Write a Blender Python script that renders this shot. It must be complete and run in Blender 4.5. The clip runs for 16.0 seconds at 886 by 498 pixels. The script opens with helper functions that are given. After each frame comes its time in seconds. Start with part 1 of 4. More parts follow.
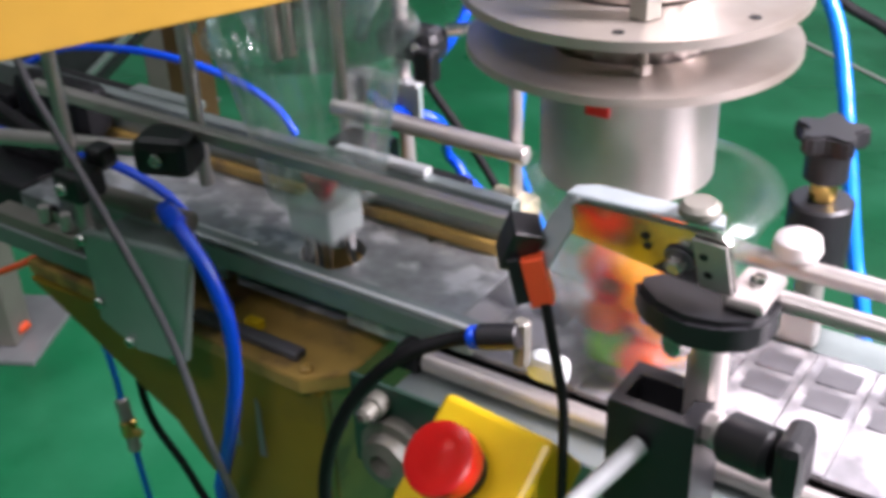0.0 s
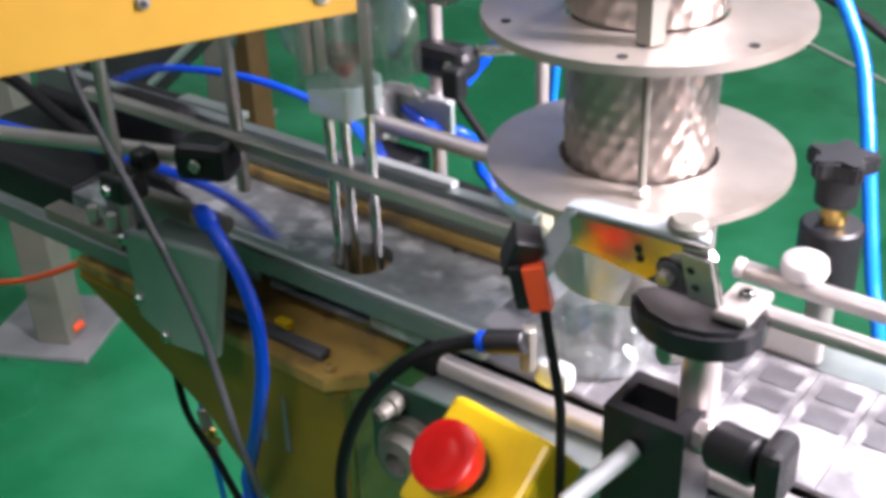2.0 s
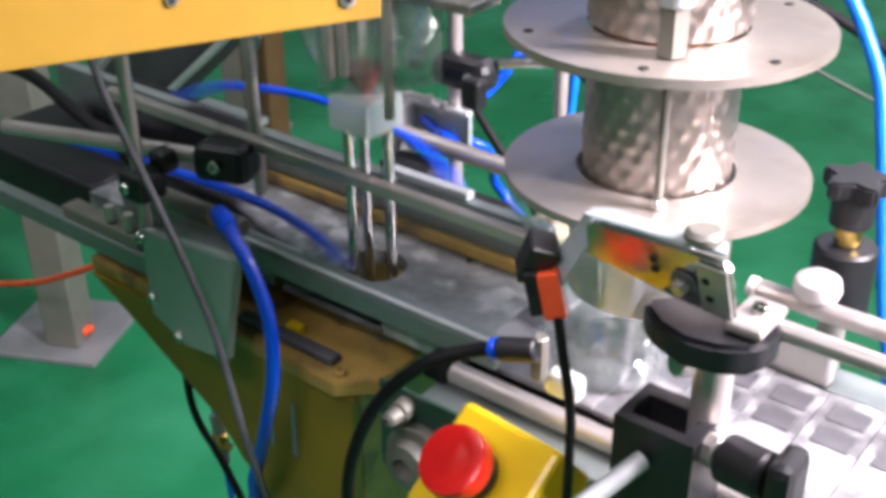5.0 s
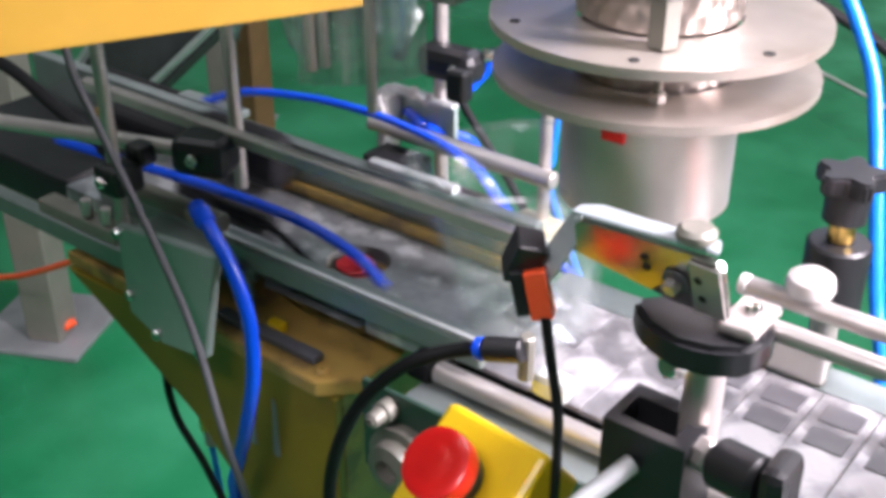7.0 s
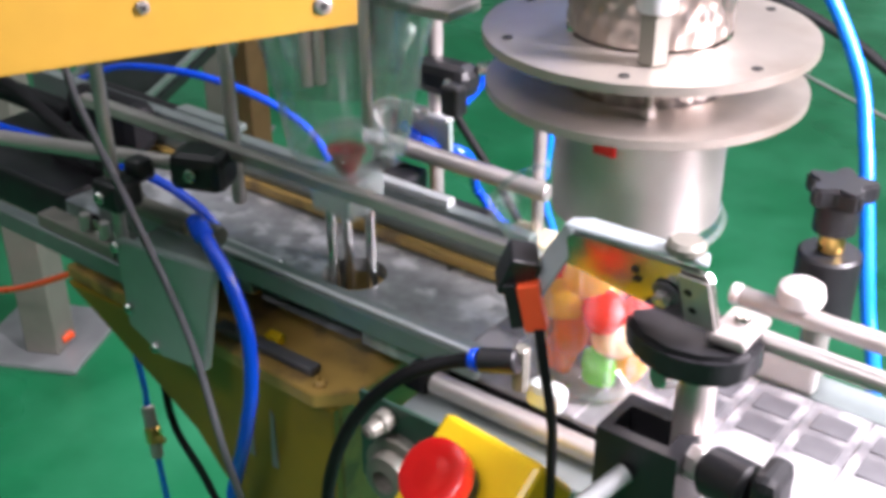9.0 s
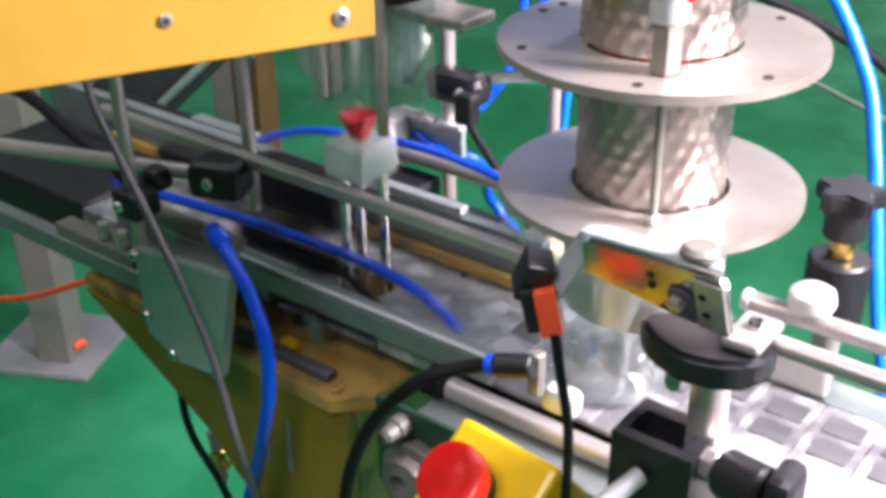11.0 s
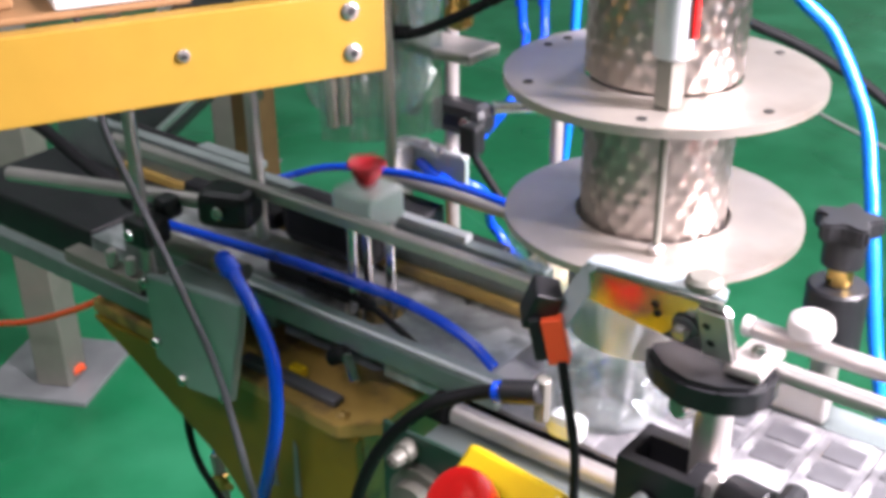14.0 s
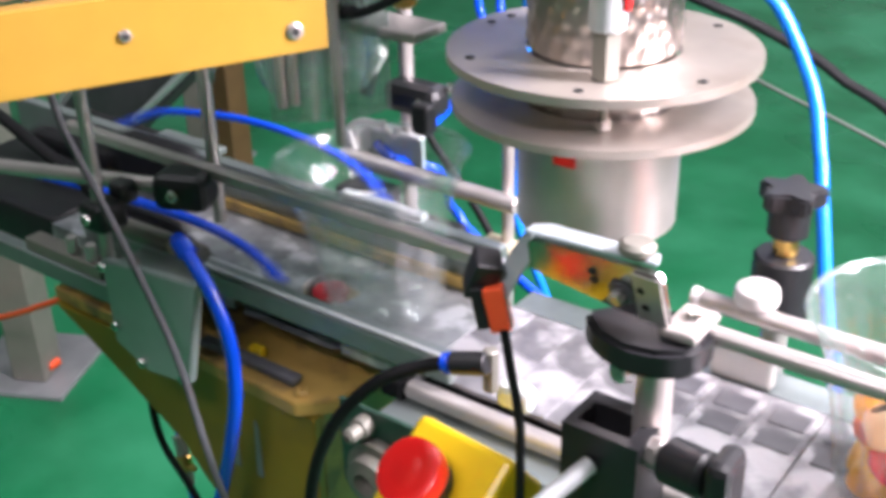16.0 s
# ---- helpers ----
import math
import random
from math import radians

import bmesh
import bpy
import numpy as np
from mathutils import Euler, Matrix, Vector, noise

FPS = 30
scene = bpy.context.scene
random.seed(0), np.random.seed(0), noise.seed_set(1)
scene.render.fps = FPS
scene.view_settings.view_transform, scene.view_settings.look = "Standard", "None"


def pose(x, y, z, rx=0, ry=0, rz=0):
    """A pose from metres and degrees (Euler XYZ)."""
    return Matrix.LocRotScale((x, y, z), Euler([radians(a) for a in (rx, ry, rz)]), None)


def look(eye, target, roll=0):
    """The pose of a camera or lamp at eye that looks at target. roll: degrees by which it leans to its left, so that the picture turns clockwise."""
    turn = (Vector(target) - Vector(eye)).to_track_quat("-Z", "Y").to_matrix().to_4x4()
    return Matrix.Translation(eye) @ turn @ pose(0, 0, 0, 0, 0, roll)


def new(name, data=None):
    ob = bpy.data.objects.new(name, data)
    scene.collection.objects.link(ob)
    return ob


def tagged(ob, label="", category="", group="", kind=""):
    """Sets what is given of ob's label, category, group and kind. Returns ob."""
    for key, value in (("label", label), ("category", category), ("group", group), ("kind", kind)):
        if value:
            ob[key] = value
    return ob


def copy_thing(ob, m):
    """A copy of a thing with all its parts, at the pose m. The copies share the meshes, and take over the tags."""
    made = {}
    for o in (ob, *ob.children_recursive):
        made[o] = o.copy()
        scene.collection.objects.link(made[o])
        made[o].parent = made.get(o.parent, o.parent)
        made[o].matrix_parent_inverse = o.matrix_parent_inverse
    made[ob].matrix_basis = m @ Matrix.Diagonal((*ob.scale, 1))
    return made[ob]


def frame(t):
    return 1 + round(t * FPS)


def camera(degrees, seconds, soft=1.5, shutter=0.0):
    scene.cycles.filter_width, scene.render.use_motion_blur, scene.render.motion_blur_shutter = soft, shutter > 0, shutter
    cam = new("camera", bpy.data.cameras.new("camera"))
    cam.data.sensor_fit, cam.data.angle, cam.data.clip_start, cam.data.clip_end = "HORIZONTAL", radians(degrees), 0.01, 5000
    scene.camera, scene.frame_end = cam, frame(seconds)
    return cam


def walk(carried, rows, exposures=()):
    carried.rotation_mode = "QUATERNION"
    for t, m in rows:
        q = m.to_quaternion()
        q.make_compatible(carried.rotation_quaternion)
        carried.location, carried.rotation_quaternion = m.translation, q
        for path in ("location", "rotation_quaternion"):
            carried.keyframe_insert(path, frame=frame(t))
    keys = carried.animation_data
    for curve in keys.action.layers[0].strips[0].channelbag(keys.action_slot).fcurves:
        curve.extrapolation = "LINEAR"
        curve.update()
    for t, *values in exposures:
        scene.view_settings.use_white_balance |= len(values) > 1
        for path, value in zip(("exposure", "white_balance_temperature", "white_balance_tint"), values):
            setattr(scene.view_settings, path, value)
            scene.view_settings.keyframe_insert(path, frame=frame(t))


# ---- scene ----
cam = camera(42.04, 16.0, soft=4.4, shutter=0.5)
# seconds, eye x y z, yaw, pitch, roll
ROWS = [
    (0, -0.0377, 0.0337, 1.3283, 34.93, -30.9, -2.48),
    (0.5, -0.0195, 0.0197, 1.3366, 38.42, -30.22, -2.61),
    (1, -0.0075, 0.0119, 1.3394, 38.62, -30.27, -2.5),
    (1.5, 0.0016, 0.0208, 1.3318, 37.75, -30.45, -1.95),
    (2, 0.0014, 0.0213, 1.3408, 38.16, -29.94, -2.18),
    (2.5, -0.0068, 0.0132, 1.3435, 38.25, -29.36, -0.77),
    (3, -0.0087, 0.0065, 1.3436, 38.37, -29.12, -0.25),
    (3.5, -0.0095, 0.0054, 1.3439, 38.82, -29.21, -0.77),
    (4, 0.0008, 0.0169, 1.3387, 38.63, -29.24, -1.02),
    (4.5, 0.0041, 0.0121, 1.3366, 38.73, -28.86, -0.55),
    (7, -0.0071, 0.0288, 1.328, 37.93, -29.28, -0.08),
    (7.5, 0.003, 0.0313, 1.3278, 37.37, -29.16, -0.12),
    (8, 0.0005, 0.0299, 1.3321, 37.39, -28.99, -0.11),
    (8.5, -0.001, 0.0284, 1.3329, 37.49, -28.9, -0.22),
    (9, -0.0015, 0.0238, 1.3346, 37.78, -28.83, -0.35),
    (11.5, 0.0009, 0.0118, 1.3426, 38.07, -28.36, -0.78),
    (12, 0.0037, 0.0097, 1.3454, 37.86, -28.1, -0.77),
    (12.5, 0.0056, 0.0056, 1.3445, 37.97, -27.67, -0.48),
    (13, 0.0048, 0.0013, 1.3468, 38.12, -27.49, -0.36),
    (13.5, 0.0048, 0.003, 1.345, 37.54, -27.5, -0.36),
    (14, 0.0006, -0.0006, 1.3495, 37.82, -27.33, -0.59),
    (14.5, -0, -0, 1.35, 38, -27.3, -0.8),
    (15, 0.0017, -0.0005, 1.3513, 37.89, -27.24, -0.79),
    (15.5, 0.0088, -0.0042, 1.3499, 37.98, -27.52, -1.35),
    (16, 0.0267, 0.0003, 1.3448, 36.89, -27.7, -1.26),
]
EXPOSURES = [(0.0, -0.33, 6220, 15), (2.5, -0.02, 6220, 15), (7.5, 0.0, 6220, 15), (9.0, 0.05, 6220, 15), (12.5, 0.14, 6220, 15), (16.0, 0.12, 6220, 15)]
walk(cam, [(t, pose(x, y, z, 0, 0, yaw) @ pose(0, 0, 0, 90 + pitch) @ pose(0, 0, 0, 0, 0, roll)) for t, x, y, z, yaw, pitch, roll in ROWS], EXPOSURES)


# ---- light ----
world = bpy.data.worlds.new("world")
scene.world = world
world.use_nodes = True
world.node_tree.nodes["Background"].inputs[0].default_value = (0.75, 0.85, 0.9, 1)
world.node_tree.nodes["Background"].inputs[1].default_value = 0.12


def area(name, eye, target, sx, sy, power, color):
    data = bpy.data.lights.new(name, "AREA")
    data.shape, data.size, data.size_y, data.energy, data.color = "RECTANGLE", sx, sy, power, color
    ob = new(name, data)
    ob.matrix_world = look(eye, target)
    return ob


# Unseen lamps, added: a low key light by the conveyor's outfeed, ceiling-height fills further off
area("outfeed_key_light", (0.60, 0.86, 1.62), (-0.2, 0.60, 0.95), 0.3, 0.8, 84, (1.0, 0.90, 0.93))
area("ceiling_fill_light", (-0.45, 4.5, 3.3), (-0.45, 4.5, 0), 0.7, 3.6, 115, (1.0, 0.92, 0.97))
area("ceiling_fill_light", (-0.1, -1.3, 3.2), (-0.4, 0.3, 0.7), 1.6, 0.5, 39, (1.0, 0.91, 0.93))
area("ceiling_fill_light", (-1.6, 0.2, 3.25), (-1.6, 0.2, 0), 1.3, 0.5, 13, (1.0, 0.93, 0.98))


# ---- materials ----
def mat(name, color, rough=0.5, metal=0.0, vary=0.15, scale=40.0, bump=0.05, spec=0.5, coat=0.0, detail=6.0, rough_vary=0.1, stain_glare=None, stain_glare_scale=9.0, stain_glare_cut=0.58, stain_glare_soft=0.06):
    m = bpy.data.materials.new(name)
    m.use_nodes = True
    nt = m.node_tree
    b = nt.nodes["Principled BSDF"]
    b.inputs["Roughness"].default_value, b.inputs["Metallic"].default_value = rough, metal
    b.inputs["Specular IOR Level"].default_value, b.inputs["Coat Weight"].default_value = spec, coat
    tc = nt.nodes.new("ShaderNodeTexCoord")
    fine = nt.nodes.new("ShaderNodeTexNoise")
    fine.inputs["Scale"].default_value, fine.inputs["Detail"].default_value = scale, detail
    wide = nt.nodes.new("ShaderNodeTexNoise")
    wide.inputs["Scale"].default_value, wide.inputs["Detail"].default_value = scale / 7, 3
    for n in (fine, wide):
        nt.links.new(tc.outputs["Object"], n.inputs["Vector"])
    both = nt.nodes.new("ShaderNodeMath")
    both.operation = "ADD"
    nt.links.new(fine.outputs[0], both.inputs[0])
    nt.links.new(wide.outputs[0], both.inputs[1])
    ramp = nt.nodes.new("ShaderNodeMapRange")
    ramp.inputs[1].default_value, ramp.inputs[2].default_value = 0.65, 1.35
    ramp.inputs[3].default_value, ramp.inputs[4].default_value = 1 - vary, 1 + vary
    nt.links.new(both.outputs[0], ramp.inputs[0])
    mix = nt.nodes.new("ShaderNodeVectorMath")
    mix.operation = "SCALE"
    mix.inputs[0].default_value = color
    nt.links.new(ramp.outputs[0], mix.inputs["Scale"])
    out = mix.outputs[0]
    # blotches: real stains; on floor and slats, reflections put into the colour
    if stain_glare:
        spot = nt.nodes.new("ShaderNodeTexNoise")
        spot.inputs["Scale"].default_value, spot.inputs["Detail"].default_value = stain_glare_scale, 8
        nt.links.new(tc.outputs["Object"], spot.inputs["Vector"])
        cut = nt.nodes.new("ShaderNodeMapRange")
        cut.inputs[1].default_value, cut.inputs[2].default_value = stain_glare_cut - stain_glare_soft, stain_glare_cut + stain_glare_soft
        nt.links.new(spot.outputs[0], cut.inputs[0])
        over = nt.nodes.new("ShaderNodeMix")
        over.data_type = "RGBA"
        nt.links.new(cut.outputs[0], over.inputs[0])
        nt.links.new(out, over.inputs[6])
        over.inputs[7].default_value = (*stain_glare, 1)
        out = over.outputs[2]
    nt.links.new(out, b.inputs["Base Color"])
    rr = nt.nodes.new("ShaderNodeMapRange")
    rr.inputs[1].default_value, rr.inputs[2].default_value = 0.3, 0.7
    rr.inputs[3].default_value, rr.inputs[4].default_value = max(0.02, rough - rough_vary), min(1, rough + rough_vary)
    nt.links.new(wide.outputs[0], rr.inputs[0])
    nt.links.new(rr.outputs[0], b.inputs["Roughness"])
    if bump:
        bp = nt.nodes.new("ShaderNodeBump")
        bp.inputs["Strength"].default_value, bp.inputs["Distance"].default_value = bump, 0.002
        nt.links.new(fine.outputs[0], bp.inputs["Height"])
        nt.links.new(bp.outputs[0], b.inputs["Normal"])
    return m


def clear(name, tint=(0.93, 0.96, 0.95), gloss=0.75, rough=0.06, base=0.05, haze=0.03):
    """Thin clear plastic: what is behind shows through, gloss grows towards the rim."""
    m = bpy.data.materials.new(name)
    m.use_nodes = True
    nt = m.node_tree
    nt.nodes.remove(nt.nodes["Principled BSDF"])
    tr, gl, mx = nt.nodes.new("ShaderNodeBsdfTransparent"), nt.nodes.new("ShaderNodeBsdfGlossy"), nt.nodes.new("ShaderNodeMixShader")
    tr.inputs[0].default_value = (*tint, 1)
    gl.inputs["Color"].default_value, gl.inputs["Roughness"].default_value = (0.95, 0.97, 0.97, 1), rough
    lw = nt.nodes.new("ShaderNodeLayerWeight")
    lw.inputs[0].default_value = 0.5
    pw = nt.nodes.new("ShaderNodeMath")
    pw.operation = "POWER"
    pw.inputs[1].default_value = 2.2
    nt.links.new(lw.outputs["Facing"], pw.inputs[0])
    rg = nt.nodes.new("ShaderNodeMapRange")
    rg.inputs[3].default_value, rg.inputs[4].default_value = base, gloss
    nt.links.new(pw.outputs[0], rg.inputs[0])
    nt.links.new(rg.outputs[0], mx.inputs[0])
    nt.links.new(tr.outputs[0], mx.inputs[1])
    nt.links.new(gl.outputs[0], mx.inputs[2])
    df, hz = nt.nodes.new("ShaderNodeBsdfDiffuse"), nt.nodes.new("ShaderNodeMixShader")
    df.inputs[0].default_value = (0.75, 0.82, 0.8, 1)
    hz.inputs[0].default_value = haze
    nt.links.new(mx.outputs[0], hz.inputs[1])
    nt.links.new(df.outputs[0], hz.inputs[2])
    nt.links.new(hz.outputs[0], nt.nodes["Material Output"].inputs[0])
    return m


# lighter green blotches stand in for reflections on the glossy floor
FLOOR = mat("green_epoxy", (0.012, 0.178, 0.068), 0.3, spec=0.35, vary=0.22, scale=9, bump=0.03, stain_glare=(0.038, 0.28, 0.13), stain_glare_scale=3.0, stain_glare_cut=0.55, stain_glare_soft=0.12)
WALL = mat("painted_wall", (0.7, 0.72, 0.7), 0.8, vary=0.05, scale=6)
YELLOW = mat("yellow_paint", (0.345, 0.202, 0.028), 0.36, vary=0.06, scale=60, bump=0.03, coat=0.3)
CREAM = mat("cream_painted_steel", (0.50, 0.44, 0.30), 0.45, vary=0.15, scale=50)
OLIVE = mat("olive_painted_steel", (0.24, 0.165, 0.012), 0.4, vary=0.15, scale=25, bump=0.04, stain_glare=(0.17, 0.12, 0.015))
OCHRE = mat("ochre_worn_paint", (0.42, 0.27, 0.07), 0.45, vary=0.2, scale=35, bump=0.06, stain_glare=(0.2, 0.13, 0.05), stain_glare_scale=30)
ALU = mat("brushed_aluminium", (0.62, 0.64, 0.65), 0.4, metal=0.5, vary=0.1, scale=80, bump=0.03)
ALU_DULL = mat("dull_aluminium", (0.28, 0.32, 0.31), 0.45, metal=0.75, vary=0.12, scale=60, bump=0.04)
PLATE = mat("worn_channel_plate", (0.31, 0.325, 0.33), 0.36, metal=0.55, vary=0.35, scale=70, bump=0.1, stain_glare=(0.60, 0.62, 0.63), stain_glare_scale=34, stain_glare_cut=0.57)
STEEL = mat("polished_steel", (0.72, 0.71, 0.69), 0.16, metal=1.0, vary=0.06, scale=60, bump=0.02)
STEEL_SATIN = mat("satin_steel", (0.50, 0.46, 0.44), 0.36, metal=0.6, vary=0.12, scale=50, bump=0.04)
DISC = mat("satin_disc_steel", (0.50, 0.45, 0.40), 0.4, metal=0.75, vary=0.14, scale=26, bump=0.05, stain_glare=(0.40, 0.34, 0.29), stain_glare_scale=16, stain_glare_cut=0.62, stain_glare_soft=0.1)
BAND = mat("pale_zinc_steel", (0.40, 0.455, 0.475), 0.36, metal=0.3, vary=0.12, scale=80, bump=0.03)
BRACKET = mat("rolled_bracket_steel", (0.60, 0.60, 0.58), 0.21, metal=1.0, vary=0.1, scale=90, bump=0.05)
POCKET = mat("dark_grey_pocket", (0.09, 0.088, 0.095), 0.35, vary=0.3, scale=50)
SLEEVE = mat("dull_sleeve_steel", (0.58, 0.54, 0.51), 0.33, metal=0.85, vary=0.14, scale=30, bump=0.04)
TUBE = mat("embossed_tube_steel", (0.46, 0.41, 0.38), 0.3, metal=0.95, vary=0.18, scale=30, bump=0.05)
FOOT = mat("pale_foot_steel", (0.29, 0.30, 0.31), 0.4, metal=0.3, vary=0.15, scale=20)
BOLT = mat("bright_bolt", (0.60, 0.55, 0.53), 0.3, metal=0.85, vary=0.1, scale=60)
PALE = mat("pale_milky_block", (0.66, 0.70, 0.69), 0.25, vary=0.15, scale=40)
DARK_GREEN = mat("dark_green_paint", (0.025, 0.065, 0.045), 0.4, vary=0.2, scale=40)
BELT = mat("dark_grey_belt", (0.055, 0.055, 0.06), 0.6, vary=0.2, scale=30)
BROWN = mat("brown_paint", (0.13, 0.075, 0.03), 0.5, vary=0.2, scale=30)
GREENPLATE = mat("grey_green_plate", (0.40, 0.48, 0.46), 0.4, metal=0.4, vary=0.1, scale=40)
BLACK = mat("black_plastic", (0.012, 0.012, 0.014), 0.42, vary=0.2, scale=80, bump=0.04)
RUBBER = mat("black_rubber", (0.008, 0.008, 0.009), 0.6, vary=0.2, scale=60, spec=0.2)
BLUE = mat("blue_air_hose", (0.004, 0.07, 0.70), 0.22, vary=0.08, scale=60, bump=0.02, coat=0.3)
BLUE_LIGHT = mat("light_blue_air_hose", (0.01, 0.2, 0.8), 0.25, vary=0.08, scale=60, bump=0.02, coat=0.3)
ORANGE = mat("orange_air_hose", (0.85, 0.09, 0.015), 0.3, vary=0.08, scale=60)
GREY = mat("grey_cable", (0.09, 0.09, 0.1), 0.5, vary=0.15, scale=60)
RED = mat("red_plastic", (0.75, 0.012, 0.012), 0.28, vary=0.05, scale=50, bump=0.02, coat=0.3)
RED_ORANGE = mat("orange_red_sensor_face", (0.85, 0.1, 0.03), 0.35, vary=0.05, scale=50)
RED_RUBBER = mat("red_silicone", (0.42, 0.012, 0.02), 0.45, vary=0.1, scale=50)
ESTOP_YELLOW = mat("emergency_stop_yellow", (0.85, 0.58, 0.01), 0.35, vary=0.05, scale=50, bump=0.02)
WHITE = mat("white_plastic", (0.58, 0.56, 0.54), 0.4, vary=0.05, scale=40)
GREY_POST = mat("grey_painted_post", (0.22, 0.21, 0.18), 0.45, metal=0.3, vary=0.15, scale=20)
BRASS = mat("brass", (0.75, 0.5, 0.15), 0.28, metal=1.0, vary=0.1, scale=60)
# near-black colour standing in for the shade inside holes and gaps
DARK = mat("recess_shade", (0.01, 0.01, 0.01), 0.8)
CARD = mat("brown_cardboard", (0.25, 0.13, 0.05), 0.8, vary=0.15, scale=50)
# the pale blotches paint white glare onto the slats
SLAT = mat("grey_slat", (0.20, 0.195, 0.205), 0.3, metal=0.3, vary=0.4, scale=60, bump=0.35, rough_vary=0.2, stain_glare=(0.44, 0.425, 0.435), stain_glare_scale=26, stain_glare_cut=0.52)
RIM = clear("clear_jar_rim", (0.88, 0.92, 0.91), gloss=0.4, rough=0.12, base=0.08, haze=0.06)
JAR = clear("clear_jar_plastic", (0.95, 0.97, 0.965), gloss=0.95, rough=0.08, base=0.045, haze=0.055)
SHELL = clear("clear_ribbed_guide", (0.80, 0.86, 0.84), gloss=0.8, rough=0.12, base=0.08, haze=0.12)
ACRYLIC = clear("clear_acrylic_block", (0.86, 0.92, 0.91), gloss=0.95, rough=0.16, base=0.3, haze=0.45)


def jelly(name, color):
    """Jelly: glossy, and lit through by what falls on its far side."""
    m = mat(name, color, 0.3, vary=0.12, scale=60, bump=0.02, coat=0.1)
    nt = m.node_tree
    tl, mx = nt.nodes.new("ShaderNodeBsdfTranslucent"), nt.nodes.new("ShaderNodeMixShader")
    tl.inputs[0].default_value = (*color, 1)
    mx.inputs[0].default_value = 0.5
    nt.links.new(nt.nodes["Principled BSDF"].outputs[0], mx.inputs[1])
    nt.links.new(tl.outputs[0], mx.inputs[2])
    nt.links.new(mx.outputs[0], nt.nodes["Material Output"].inputs[0])
    return m


CANDY = [jelly("jelly_" + n, c) for n, c in (
    ("orange", (1.0, 0.17, 0.0)), ("red", (0.9, 0.02, 0.01)), ("yellow", (1.0, 0.55, 0.01)), ("green", (0.2, 0.75, 0.01)), ("pink", (0.98, 0.28, 0.08)), ("pale", (1.0, 0.75, 0.45)))]


# ---- mesh helpers ----
def thing(name, at, label, category, group="", kind=""):
    ob = new(name)
    ob.location, ob.empty_display_size = at, 0.02
    return tagged(ob, label, category, group, kind)


def base_of(ob):
    v = Vector((0, 0, 0))
    while ob:
        v += ob.location
        ob = ob.parent
    return v


def part(name, bm, material, parent=None, label="", smooth=False, local=False):
    """Links a bmesh as one mesh; its vertices are in the world's metres, or, if local, in the parent's."""
    if parent and not local:
        bmesh.ops.translate(bm, verts=bm.verts, vec=-base_of(parent))
    bmesh.ops.recalc_face_normals(bm, faces=bm.faces)
    me = bpy.data.meshes.new(name)
    bm.to_mesh(me)
    bm.free()
    me.materials.append(material)
    if smooth:
        for p in me.polygons:
            p.use_smooth = True
        me.set_sharp_from_angle(angle=radians(38))
    ob = new(name, me)
    ob.parent = parent
    if label:
        ob["label"] = label
    return ob


def box(lo, hi, bevel=0.0015, turn=None, bm=None):
    bm = bm or bmesh.new()
    made = bmesh.ops.create_cube(bm, size=1)["verts"]
    size, mid = [b - a for a, b in zip(lo, hi)], [(a + b) / 2 for a, b in zip(lo, hi)]
    bmesh.ops.scale(bm, verts=made, vec=size)
    if bevel:
        edges = list({e for v in made for e in v.link_edges})
        out = bmesh.ops.bevel(bm, geom=edges, offset=min(bevel, min(map(abs, size)) * 0.4), segments=2, affect="EDGES", profile=0.5)
        made = list({v for f in out["faces"] for v in f.verts} | {v for v in made if v.is_valid})
    bmesh.ops.transform(bm, verts=made, matrix=Matrix.Translation(mid) @ (turn or Matrix()))
    return bm


def revolve(profile, m=None, n=32, ripple=None, closed=False):
    """A turned body from (radius, height) pairs, about z, laid by m."""
    bm = bmesh.new()
    rings = []
    for i, (r, h) in enumerate(profile):
        ring = []
        for k in range(n):
            a = 2 * math.pi * k / n
            rr = r + (ripple(i, a) if ripple else 0)
            ring.append(bm.verts.new((rr * math.cos(a), rr * math.sin(a), h)))
        rings.append(ring)
    pairs = list(zip(rings, rings[1:])) + ([(rings[-1], rings[0])] if closed else [])
    for a, b in pairs:
        for k in range(n):
            bm.faces.new((a[k], a[(k + 1) % n], b[(k + 1) % n], b[k]))
    if not closed:
        bm.faces.new(rings[0])
        bm.faces.new(rings[-1])
    if m:
        bmesh.ops.transform(bm, verts=bm.verts, matrix=m)
    return bm


def along(p0, p1):
    p0, p1 = Vector(p0), Vector(p1)
    return Matrix.Translation(p0) @ (p1 - p0).to_track_quat("Z", "Y").to_matrix().to_4x4(), (p1 - p0).length


def rod(p0, p1, r, n=20, bevel=0.001):
    m, d = along(p0, p1)
    e = min(bevel, r * 0.4, d * 0.3)
    return revolve([(r - e, 0), (r, e), (r, d - e), (r - e, d)], m, n)


def pipe(p0, p1, r, inner, n=40):
    m, d = along(p0, p1)
    return revolve([(r, 0), (r, d), (inner, d), (inner, 0)], m, n, closed=True)


